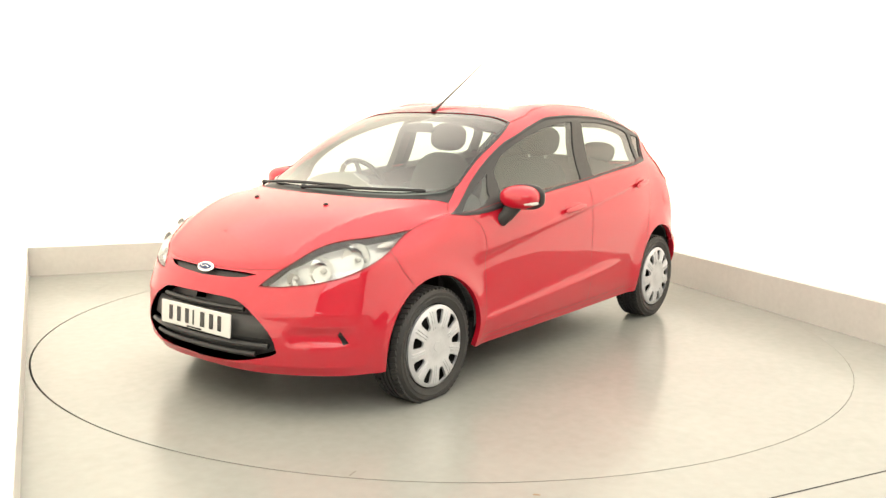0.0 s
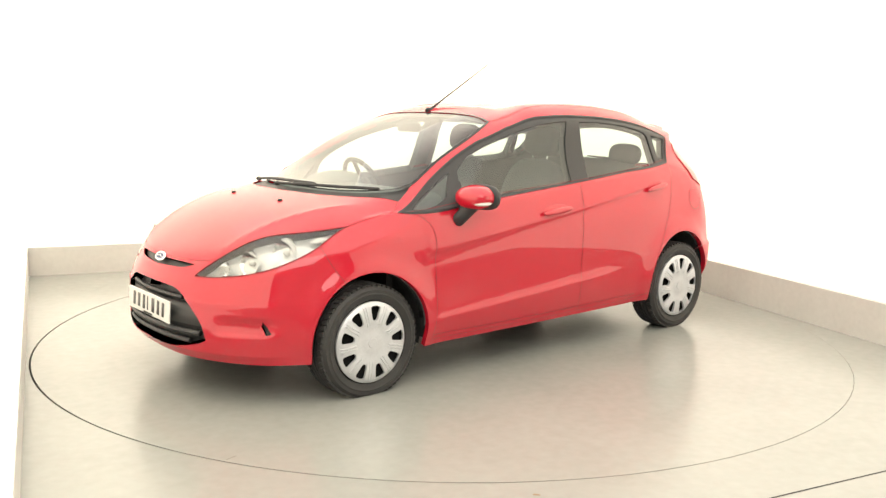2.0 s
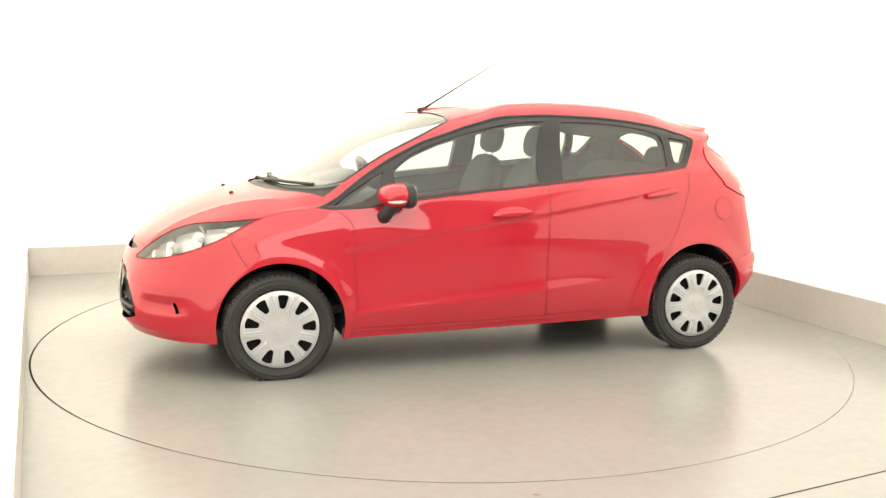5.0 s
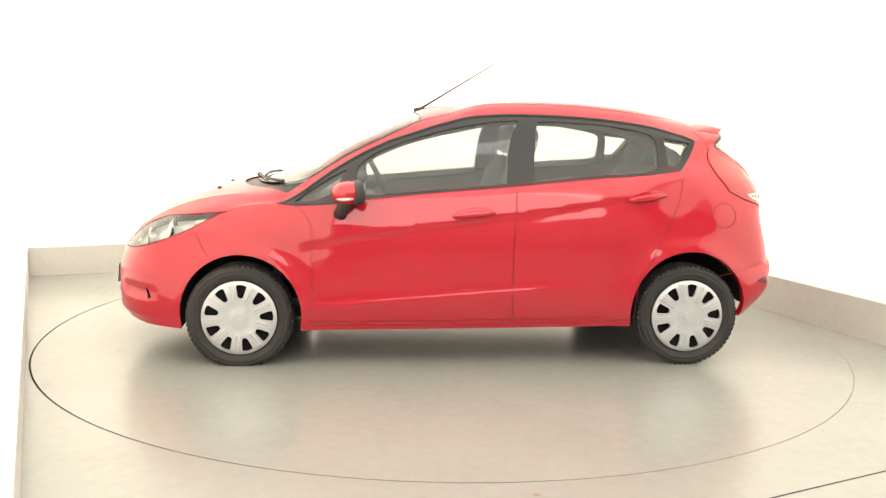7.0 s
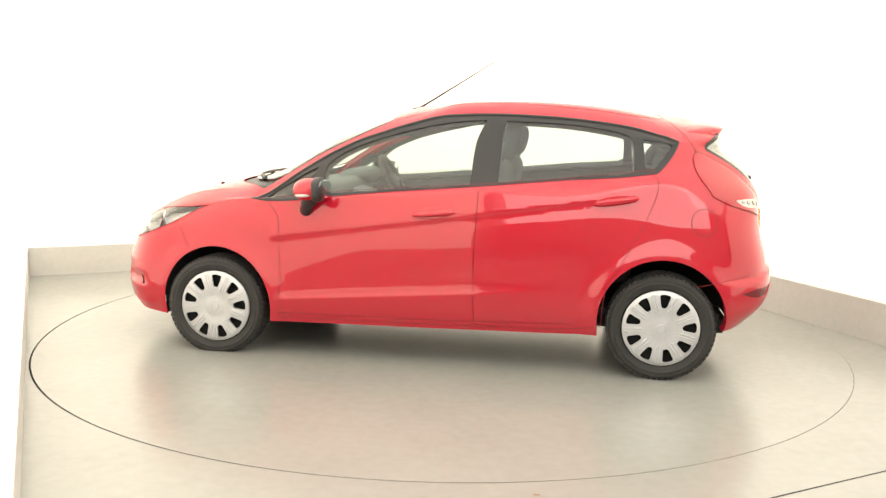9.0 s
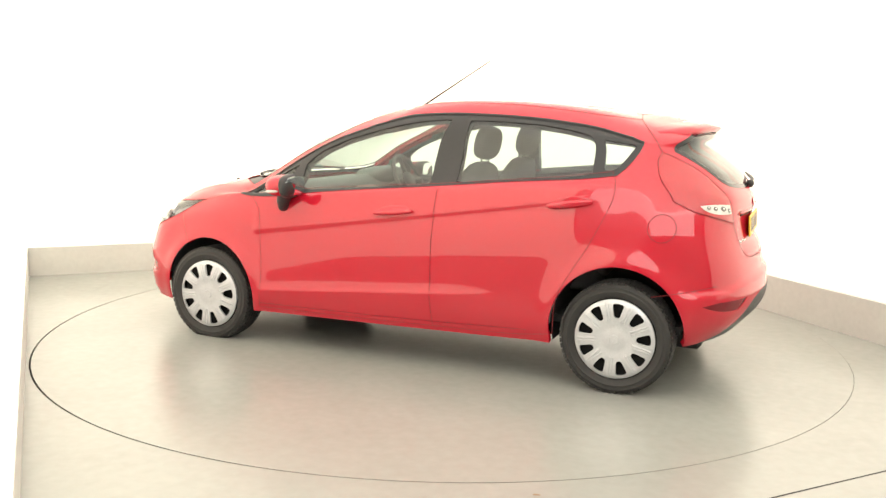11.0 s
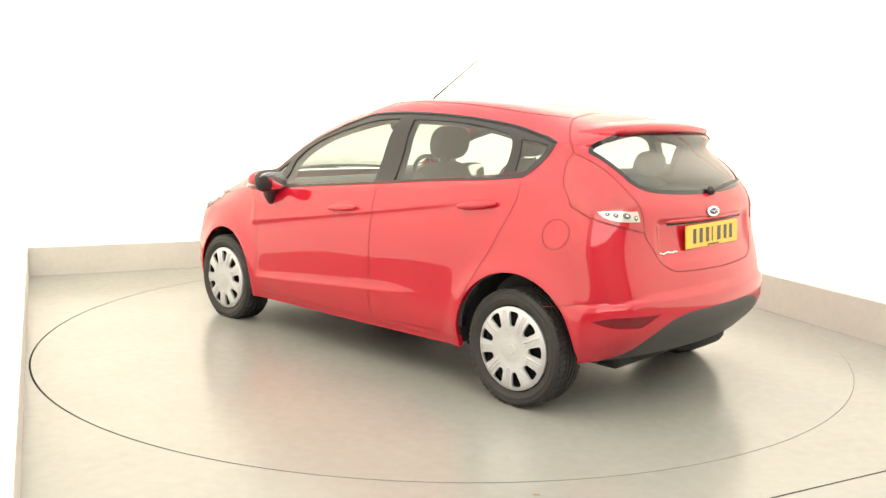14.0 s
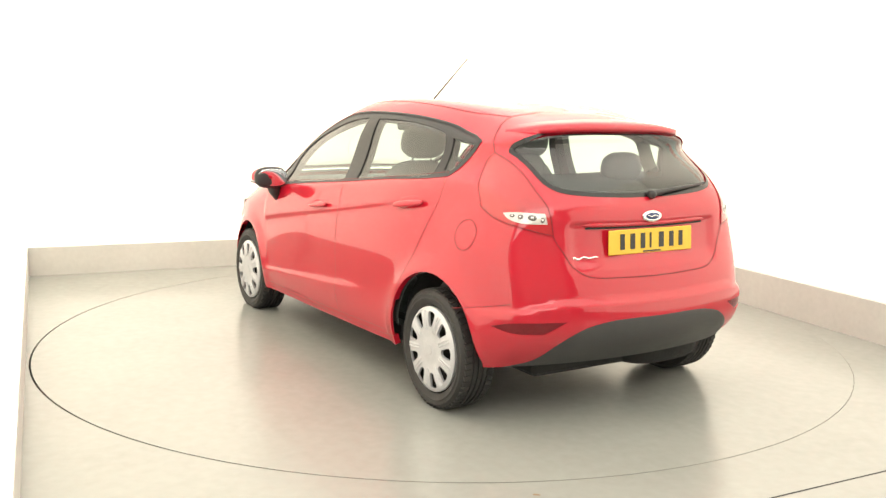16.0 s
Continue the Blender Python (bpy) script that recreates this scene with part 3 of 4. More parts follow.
def skin_piece(faces, sides, sink=0.0):
    """Vertices, faces and normals of some triangles of the skin, on the near side (1), the far side (-1) or both, sunk by so many metres."""
    used, idx = np.unique(faces, return_inverse=True)
    f0 = idx.reshape(-1, 3)
    vv, ff, nn, base = [], [], [], 0
    for s in sides:
        m = FLIP if s < 0 else np.ones(3)
        vv.append((POINTS[used] - NORMALS[used] * sink) * m)
        nn.append(NORMALS[used] * m)
        ff.append((f0[:, ::-1] if (s < 0) != bool(INSIDE_OUT) else f0) + base)
        base += len(used)
    return np.concatenate(vv), np.concatenate(ff), np.concatenate(nn)


def panel(name, key, sides, material, parent, label="", sink=0.0, where=None, depth=0.0):
    """A part cut from the skin; depth gives it an edge that turns inwards."""
    sel = KIND == (ORDER.index(key) if key else -1)
    if where is not None:
        sel &= where
    f = TRIS[sel]
    v, ff, n = skin_piece(f, sides, sink)
    if depth:
        count = {}
        for t in ff:
            for a, b in ((t[0], t[1]), (t[1], t[2]), (t[2], t[0])):
                count[(a, b)] = 1
        rim = [e for e in count if (e[1], e[0]) not in count and not (abs(v[e[0]][1]) < 1e-4 and abs(v[e[1]][1]) < 1e-4)]
        extra, en, quads, b0 = [], [], [], len(v)
        for a, b in rim:
            q = len(v) + len(extra)
            extra += [v[a], v[b], v[b] - n[b] * depth, v[a] - n[a] * depth]
            side = np.cross(v[b] - v[a], n[a])
            side = side / max(np.linalg.norm(side), 1e-9)
            en += [side] * 4
            quads.append((q, q + 3, q + 2, q + 1))
        v, n = np.concatenate([v, extra]), np.concatenate([n, en])
        return mesh_ob(name, v, [tuple(t) for t in ff] + quads, material, parent, label, normals=n)
    return mesh_ob(name, v, ff, material, parent, label, normals=n)


def seam(name, line, parent, sides, closed=True, width=0.003, material=None, lift=0.0008, skip=None):
    """A narrow dark joint between two panels, following a line of the skin."""
    p = SKIN.at_knots(line[:, 0], line[:, 1])
    n = SKIN.normals(line[:, 0], line[:, 1])
    if SIGN < 0:
        n = -n
    t = np.roll(p, -1, 0) - np.roll(p, 1, 0)
    if not closed:
        t[0], t[-1] = p[1] - p[0], p[-1] - p[-2]
    w = np.cross(n, t)
    w /= np.maximum(np.linalg.norm(w, axis=1), 1e-9)[:, None]
    v, f = [], []
    for s in sides:
        m = FLIP if s < 0 else np.ones(3)
        b = sum(len(q) for q in v)
        v.append((p + w * width / 2 + n * lift) * m)
        v.append((p - w * width / 2 + n * lift) * m)
        k = len(p)
        for i in range(k if closed else k - 1):
            j = (i + 1) % k
            on_middle = abs(p[i][1]) < 2e-3 and abs(p[j][1]) < 2e-3
            if not on_middle and not (line[i][1] < 1e-6 and line[j][1] < 1e-6):
                f.append((b + i, b + j, b + k + j, b + k + i))
    return mesh_ob(name, np.concatenate(v), f, material or JOINT, parent)


SIGN = 1 if SKIN.normals(*[np.atleast_1d(a) for a in SKIN.knots([8.0], [3.0])])[0][1] > 0 else -1


def on_skin(c, r, side=1, out=0.0):
    u, v = SKIN.knots([c], [r])
    p, n = SKIN.at_knots(u, v)[0], SKIN.normals(u, v)[0] * SIGN
    p = p + n * out
    return Vector((p[0], p[1] * side, p[2])), Vector((n[0], n[1] * side, n[2]))


def frame_on(p, n, along):
    """A pose at p with z along n and x along the given way."""
    z = n.normalized()
    x = (along - z * along.dot(z)).normalized()
    y = z.cross(x)
    m = Matrix((x, y, z)).transposed().to_4x4()
    m.translation = p
    return m


# ---- more materials ----
LAMPGREY = mat("lamp_housing", (0.62, 0.63, 0.62), 0.2, 0.3, noise_scale=30, noise_amount=0.15)
LAMPDARK = mat("lamp_dark", (0.16, 0.15, 0.145), 0.2, 0.3, noise_scale=40, noise_amount=0.2)
CLEAR = glass_mat("clear_lens", (0.93, 0.95, 0.94))
WHITELENS = mat("white_lens", (0.58, 0.57, 0.54), 0.12, 0.2, noise_scale=60, noise_amount=0.25)
REDLENS = mat("red_lens", (0.42, 0.004, 0.012), 0.1, 0.0, 1.0, noise_scale=25, noise_amount=0.12)
JOINT = mat("panel_gap", (0.21, 0.010, 0.016), 0.7, noise_scale=20, noise_amount=0.1)
DARKRED = mat("dark_red_reflector", (0.16, 0.006, 0.012), 0.2, noise_scale=60, noise_amount=0.2)
WHITEPLATE = mat("white_plate", (0.66, 0.66, 0.63), 0.4, noise_scale=8, noise_amount=0.04)
YELLOWPLATE = mat("yellow_plate", (0.80, 0.50, 0.04), 0.4, noise_scale=8, noise_amount=0.04)
BLUE = mat("blue_badge", (0.05, 0.07, 0.15), 0.12, 0.4, noise_scale=30, noise_amount=0.1)
GREYPLASTIC = mat("grey_textured_plastic", (0.05, 0.05, 0.05), 0.5, noise_scale=8, noise_amount=0.15, bump=0.3, bump_scale=500)
MIRRORMAT = mat("mirror_silver", (0.85, 0.87, 0.87), 0.03, 1.0, noise_scale=5, noise_amount=0.02)


def ellipsoid_bm(rx, ry, rz, m=None, seg=24, power=2.0):
    """A rounded block: power 2 is an ellipsoid, more is boxier."""
    bm = bmesh.new()
    bmesh.ops.create_uvsphere(bm, u_segments=seg, v_segments=seg // 2, radius=1.0)
    for v in bm.verts:
        c = v.co
        k = (abs(c.x) ** power + abs(c.y) ** power + abs(c.z) ** power) ** (1 / power)
        v.co = Vector((c.x / k * rx, c.y / k * ry, c.z / k * rz))
    if m is not None:
        bmesh.ops.transform(bm, matrix=m, verts=bm.verts)
    return bm


def build_body(car):
    both, near = (1, -1), {1: (1,), -1: (-1,)}
    panel("roof_panel", "roof", both, PAINT, car, "", depth=0.01)
    panel("bonnet", "bonnet", both, PAINT, car, "", depth=0.004)
    panel("front_bumper", "front_bumper", both, PAINT, car, "", depth=0.004)
    panel("rear_bumper", "rear_bumper", both, PAINT, car, "", depth=0.03)
    panel("rear_valance", "rear_valance", both, GREYPLASTIC, car, "dark grey textured plastic lower bumper", depth=0.03)
    gate = panel("tailgate", "tailgate", both, PAINT, car, "", depth=0.02)
    pane = panel("rear_window", "rear_window", both, GLASS, gate, "tinted rear window", 0.004)
    pane.visible_shadow = False
    seam("window_seal", LINES["rear_window"], gate, both, width=0.022, material=GLOSSBLACK, lift=0.0012)
    screen = panel("windscreen", "windscreen", both, GLASS, car, "clear laminated windscreen", 0.003)
    screen.visible_shadow = False
    seam("windscreen_seal", LINES["windscreen"], car, both, width=0.015, material=GLOSSBLACK, lift=0.0012)
    panel("scuttle_panel", "scuttle", both, BLACK, car, "black plastic scuttle panel", 0.012)
    flat_u = MIDS[:, 0]
    for s in (1, -1):
        one = near[s]
        panel("front_wing", None, one, PAINT, car, "", depth=0.03, where=flat_u < SPLIT)
        panel("rear_quarter_panel", None, one, PAINT, car, "", depth=0.03, where=flat_u >= SPLIT)
        fd = panel("front_door", "front_door", one, PAINT, car, "", depth=0.012)
        rd = panel("rear_door", "rear_door", one, PAINT, car, "", depth=0.012)
        panel("window_surround", "side_glazing", one, BLACK, car, "black window surround and pillars", 0.002, depth=0.05)
        for key, holder in (("quarter_light", fd), ("front_glass", fd), ("rear_glass", rd), ("rear_quarter_glass", rd)):
            g = panel("window_pane", key, one, GLASS, holder, "green-tinted side window", 0.008)
            g.visible_shadow = False
        # joints
        seam("door_joint", LINES["front_door"], fd, one)
        seam("door_joint", LINES["rear_door"], rd, one)
        seam("window_trim", LINES["side_glazing"], car, one, width=0.012, material=BLACK, lift=0.003)
        hub = (-1.44, 0.852)
        flap = np.array([side_knots(hub[0] + 0.068 * math.cos(a), hub[1] + 0.068 * math.sin(a)) for a in np.linspace(0, 2 * math.pi, 30)[:-1]])
        if s > 0:
            seam("fuel_flap_joint", flap, car, one, width=0.0035)
        # tail lamp: red cover over a lamp body, with a clear lens below
        tl = panel("tail_light", "tail_light", one, REDLENS, car, "large red tail light with clear lower lens", -0.004, depth=0.02)
        panel("reversing_lens", "reversing_lens", one, WHITELENS, tl, "clear reversing lens", -0.005, depth=0.02)
        for c, r, w, h in ((13.62, 4.95, 0.012, 0.008), (13.84, 4.93, 0.013, 0.011), (14.10, 4.92, 0.020, 0.013), (14.30, 4.84, 0.010, 0.013)):
            q, n = on_skin(c, r, s, 0.004)
            cell = part("lens_cell", ellipsoid_bm(w, h, 0.004, frame_on(q, n, Vector((-1, -0.6 * s, 0))), 16), LAMPDARK, tl, "grey lens cell")
            part("bulb", ellipsoid_bm(w * 0.45, h * 0.5, 0.006, frame_on(q, n, Vector((-1, -0.6 * s, 0))), 12), CHROME, cell)
        seam("lamp_joint", LINES["tail_light"], tl, one, width=0.0035, lift=0.005)
        panel("rear_reflector", "rear_reflector", one, DARKRED, car, "dark red bumper reflector", 0.004)
        # head lamp: clear cover, grey bowl behind, chrome reflectors
        hl = panel("headlight", "headlight", one, CLEAR, car, "clear headlight with chrome reflectors", 0.0)
        hl.visible_shadow = False
        panel("housing", "headlight", one, LAMPGREY, hl, "grey lamp housing", 0.05, depth=-0.05)
        seam("lamp_joint", LINES["headlight"], hl, one, width=0.006, lift=0.002)
        for c, r, rad in ((3.02, 4.68, 0.070), (2.22, 4.15, 0.062), (1.72, 3.70, 0.038)):
            p, n = on_skin(c, r, s, -0.035)
            way = (n * 0.55 + Vector((0.9, 0.05 * s, 0.0))).normalized()
            bm = lathe_bm([(0.012, -0.030), (rad * 0.5, -0.022), (rad * 0.85, 0.0), (rad, 0.018)], 28, "z")
            bmesh.ops.transform(bm, matrix=frame_on(p, way, Vector((0, 0, 1))), verts=bm.verts)
            part("reflector", bm, CHROME, hl, "chrome reflector bowl")
            bm = ellipsoid_bm(0.014, 0.014, 0.022, frame_on(p, way, Vector((0, 0, 1))), 12)
            part("bulb", bm, WHITELENS, hl)
        p, n = on_skin(3.75, 5.0, s, -0.03)
        part("indicator", ellipsoid_bm(0.05, 0.018, 0.01, frame_on(p, n, Vector((-1, 0.3 * s, 0.25))), 16), WHITELENS, hl)
        panel("fog_recess", "fog_recess", one, BLACK, car, "black corner recess in the bumper", 0.02, depth=-0.02)
        # door pull handles
        for c, r, holder in ((8.05, 4.62, fd), (11.02, 5.08, rd)):
            p, n = on_skin(c, r, s)
            along = on_skin(c - 0.3, r - 0.06, s)[0] - on_skin(c + 0.3, r + 0.06, s)[0]
            m = frame_on(p, n, along)
            part("handle_recess", ellipsoid_bm(0.105, 0.034, 0.004, m, 20), PAINT, holder)
            h = part("handle", ellipsoid_bm(0.118, 0.017, 0.013, m @ pose(0, 0.006, 0.019), 20, 2.6), PAINT, holder, "red pull handle")
        # inner trim and pillars
        low = np.isin(KIND, [ORDER.index(k) for k in ("front_door", "rear_door", "tail_light", "reversing_lens")] + [-1]) & (MIDS[:, 1] > SKIN.kv[1]) & (MIDS[:, 0] > SKIN.knots(5.3, 0)[0]) & (MIDS[:, 0] < SKIN.knots(14.0, 0)[0])
        v, f, n = skin_piece(TRIS[low], one, 0.045)
        mesh_ob("inner_trim", v, f, TRIMGREY, car, "grey inner door trim")
    panel("rear_lining", "tailgate", both, TRIMGREY, gate, "", 0.03)
    panel("headlining", "roof", both, LINING, car, "pale roof lining", 0.03)
    # grilles
    low = panel("lower_grille", "lower_grille", both, BLACK, car, "black plastic lower grille", 0.055, depth=-0.055)
    up = panel("upper_grille", "upper_grille", both, BLACK, car, "black upper grille slot", 0.02, depth=-0.02)
    for r, c1, tall, thick in ((2.30, 0.98, 0.012, 0.015), (1.22, 1.5, 0.014, 0.018), (0.86, 1.25, 0.012, 0.015)):
        pts = [on_skin(c, r, 1, -0.02)[0] for c in np.linspace(0, c1, 9)]
        pts = [Vector((p.x, -p.y, p.z)) for p in reversed(pts[1:])] + pts
        part("grille_bar", tube_bm(pts, tall, 6), BLACK, low)
    # plate carrier band
    vs, fs = [], []
    cs = np.linspace(-1.35, 1.35, 31)
    for c in cs:
        for r, o in ((2.16, -0.052), (2.12, -0.026), (1.45, -0.026), (1.40, -0.052)):
            p, _ = on_skin(abs(c) * (1.0 if r > 2 else 1.12), r, 1 if c >= 0 else -1, o)
            vs.append(p)
    for i in range(30):
        for k in range(3):
            fs.append((i * 4 + k, i * 4 + k + 1, i * 4 + k + 5, i * 4 + k + 4))
    mesh_ob("plate_carrier", vs, fs, GREYPLASTIC, low, "dark grey plate carrier")
    seam("bonnet_joint", LINES["bonnet"], car, both)
    seam("tailgate_joint", LINES["tailgate"], gate, both, width=0.005)
    line = rounded(knots_of([(12.62, 2.2), (13.25, 2.38), (13.95, 2.55)]), False)
    for s in both:
        seam("bumper_joint", line, car, (s,), False, 0.003)
    line = rounded(knots_of([(4.45, 2.75), (4.1, 3.6), (3.83, 4.38)]), False)
    for s in both:
        seam("bumper_joint", line, car, (s,), False, 0.003)
    line = rounded(knots_of([(2.9, 8.84), (3.6, 9.25), (4.6, 9.72), (8.8, 9.72), (12.0, 9.75), (13.7, 10.0)]), False)
    for s in both:
        seam("roof_joint", line, car, (s,), False, 0.006)
    line = rounded(knots_of([(5.95, 0.55), (7.5, 0.52), (8.83, 0.54), (10.4, 0.6)]), False)
    for s in both:
        seam("sill_joint", line, car, (s,), False, 0.003)
    # spoiler lip over the rear window
    vs, fs = [], []
    cs = np.linspace(13.55, 16, 19)
    full = [(c, 1) for c in cs] + [(c, -1) for c in cs[::-1][1:]]
    for c, s in full:
        k = 0.5 - 0.5 * math.cos(math.pi * min(1.0, (c - 13.55) / 1.0))
        p, n = on_skin(c, 9.75 - 0.35 * (1 - k), s, 0.001)
        q, _ = on_skin(c, 9.05, s, 0.012 * k)
        tip = q + Vector((-0.05 * k, 0.0, -0.002 * k))
        under = q + Vector((-0.042 * k, 0.0, -0.026 * k))
        root, _ = on_skin(c, 8.86, s, 0.0)
        vs += [p, (p + tip) / 2 + n * 0.006 * k, tip, under, root]
    for i in range(len(full) - 1):
        for k in range(4):
            fs.append((i * 5 + k, i * 5 + k + 1, i * 5 + k + 6, i * 5 + k + 5))
    ob = mesh_ob("spoiler", vs, fs, PAINT, gate, "red roof spoiler lip")
    # plates with plain bars, badges
    def plate(x, z, tilt, material, flip, parent):
        m = pose(x, 0, z, 0, 0, 0 if flip > 0 else 180) @ pose(0, 0, 0, 0, tilt, 0)
        ob = part("number_plate", box_bm(0.008, 0.52, 0.111, m, 0.003, 1), material, parent, "plain number plate with dark bars", False)
        w = [0.042, 0.046, 0.044, 0.016, 0.050, 0.044, 0.040]
        y = -0.19
        for i, k in enumerate(w):
            y += 0.018 if i != 4 else 0.035
            part("bar", box_bm(0.002, k * 0.62, 0.07, m @ pose(0.0052, y + k / 2 - 0.03, 0.002)), GLOSSBLACK, ob, "", False)
            y += k
        part("bar", box_bm(0.002, 0.11, 0.007, m @ pose(0.0052, 0, -0.047)), GLOSSBLACK, ob, "", False)
    p, n = on_skin(0.0, 1.72, 1, 0.012)
    plate(p.x - 0.026, p.z, -3, WHITEPLATE, 1, low)
    p, n = on_skin(16.0, 3.95, 1, 0.008)
    plate(p.x, p.z, -4, YELLOWPLATE, -1, gate)
    for c, r, holder in ((0.0, 3.62, car), (16.0, 4.95, gate)):
        p, n = on_skin(c, r, 1, 0.004)
        m = frame_on(p, n, Vector((0, 1, 0)))
        b = part("badge", ellipsoid_bm(0.060, 0.026, 0.006, m, 28), CHROME, holder, "small chrome-rimmed oval badge")
        part("badge_field", ellipsoid_bm(0.050, 0.019, 0.0085, m, 28), BLUE, b, "blue oval field")
        curl = [m @ Vector((0.042 * k / 6, 0.0035 * math.sin(k * 1.1), 0.0086)) for k in range(-5, 6)]
        part("badge_curl", tube_bm(curl, 0.0022, 6), CHROME, b)
    # tailgate pull strip above the plate, model-name strip
    pts = [on_skin(c, 4.62, 1, 0.0)[0] for c in np.linspace(15.05, 16, 9)]
    pts = pts + [Vector((p.x, -p.y, p.z)) for p in reversed(pts[:-1])]
    part("tailgate_grip", tube_bm(pts, [0.004] + [0.011] * (len(pts) - 2) + [0.004], 8), PAINT, gate)
    # dark tube standing in for the shadow line under the grip
    pts = [on_skin(c, 4.50, 1, 0.003)[0] for c in np.linspace(15.1, 16, 9)]
    pts = pts + [Vector((p.x, -p.y, p.z)) for p in reversed(pts[:-1])]
    part("grip_shadow", tube_bm(pts, 0.005, 6), DARK, gate)
    pts = [on_skin(c, 3.62 + 0.035 * math.sin(k * 1.3) * (1 - k / 15), 1, 0.003)[0] for k, c in enumerate(np.linspace(14.93, 15.25, 13))]
    part("name_strip", tube_bm(pts, [0.0045, 0.005, 0.004] * 4 + [0.003], 6), CHROME, gate, "small chrome name strip")
    # third brake lamp inside the rear window top, wipers
    p, n = on_skin(16, 6.0, 1, 0.012)
    q = on_skin(14.75, 6.42, -1, 0.014)[0]
    base = Vector((p.x, -0.02, p.z))
    mid = on_skin(15.4, 6.3, -1, 0.02)[0]
    wip = part("rear_wiper", tube_bm([base, (base + mid) / 2 + n * 0.012, mid, q], [0.014, 0.011, 0.010, 0.006], 8), BLACK, gate, "black rear wiper")
    part("pivot", ellipsoid_bm(0.022, 0.022, 0.022, Matrix.Translation(base), 14), BLACK, wip)
    for c0, s0, c1, s1, r1 in ((2.35, -1, 0.55, 1, 6.96), (0.35, -1, 2.35, 1, 7.12)):
        a, _ = on_skin(c0, 6.95 if c0 > 1 else 6.78, s0, 0.012)
        pts = []
        for k in range(9):
            y = (s0 * c0) * (1 - k / 8) + (s1 * c1) * k / 8
            rr = (6.95 if c0 > 1 else 6.80) * (1 - k / 8) + r1 * k / 8
            pts.append(on_skin(abs(y), rr, 1 if y >= 0 else -1, 0.011)[0])
        w = part("wiper", tube_bm(pts, 0.009, 6), BLACK, car, "black windscreen wiper")
        part("wiper_pivot", ellipsoid_bm(0.018, 0.018, 0.014, Matrix.Translation(pts[0]), 12), BLACK, w)
    for s in (1, -1):
        p, n = on_skin(0.98, 6.35, s, 0.002)
        part("washer_jet", ellipsoid_bm(0.014, 0.012, 0.009, Matrix.Translation(p), 12), BLACK, car)
    # aerial
    a, b = Vector((0.245, 0, 1.405)), Vector((-0.243, 0, 1.709))
    ae = part("aerial", tube_bm([a, a.lerp(b, 0.12), a.lerp(b, 0.55), b], [0.010, 0.0065, 0.0045, 0.0032], 8), BLACK, car, "thin black roof aerial")
    part("aerial_base", ellipsoid_bm(0.034, 0.02, 0.016, Matrix.Translation(a), 16), BLACK, ae)


def build_mirror(car, s):
    c = Vector((0.645, 0.905 * s, 0.966))
    m = Matrix.Translation(c)
    h = part("door_mirror", ellipsoid_bm(0.088, 0.106, 0.060, m @ pose(0.014, 0, 0, 0, 6, 12 * s), 28, 2.3), PAINT, car, "red door mirror housing")
    part("mirror_rim", ellipsoid_bm(0.036, 0.111, 0.067, m @ pose(-0.036, 0, -0.002, 0, 4, 8 * s), 24, 2.8), BLACK, h, "black mirror rim")
    part("mirror_glass", ellipsoid_bm(0.003, 0.095, 0.053, m @ pose(-0.0725, 0, 0, 0, -3, -3 * s), 24, 3.0), MIRRORMAT, h, "silver mirror glass")
    part("indicator", ellipsoid_bm(0.050, 0.050, 0.013, m @ pose(0.022, 0.062 * s, -0.026, 0, 6, 40 * s), 20, 2.4), WHITELENS, h, "clear indicator strip")
    pts = [(0.70, 0.795 * s, 0.845), (0.70, 0.825 * s, 0.845), (0.69, 0.85 * s, 0.87), (0.655, 0.87 * s, 0.93)]
    part("mirror_arm", tube_bm(pts, [0.042, 0.038, 0.036, 0.05], 14), BLACK, h, "black mirror arm")


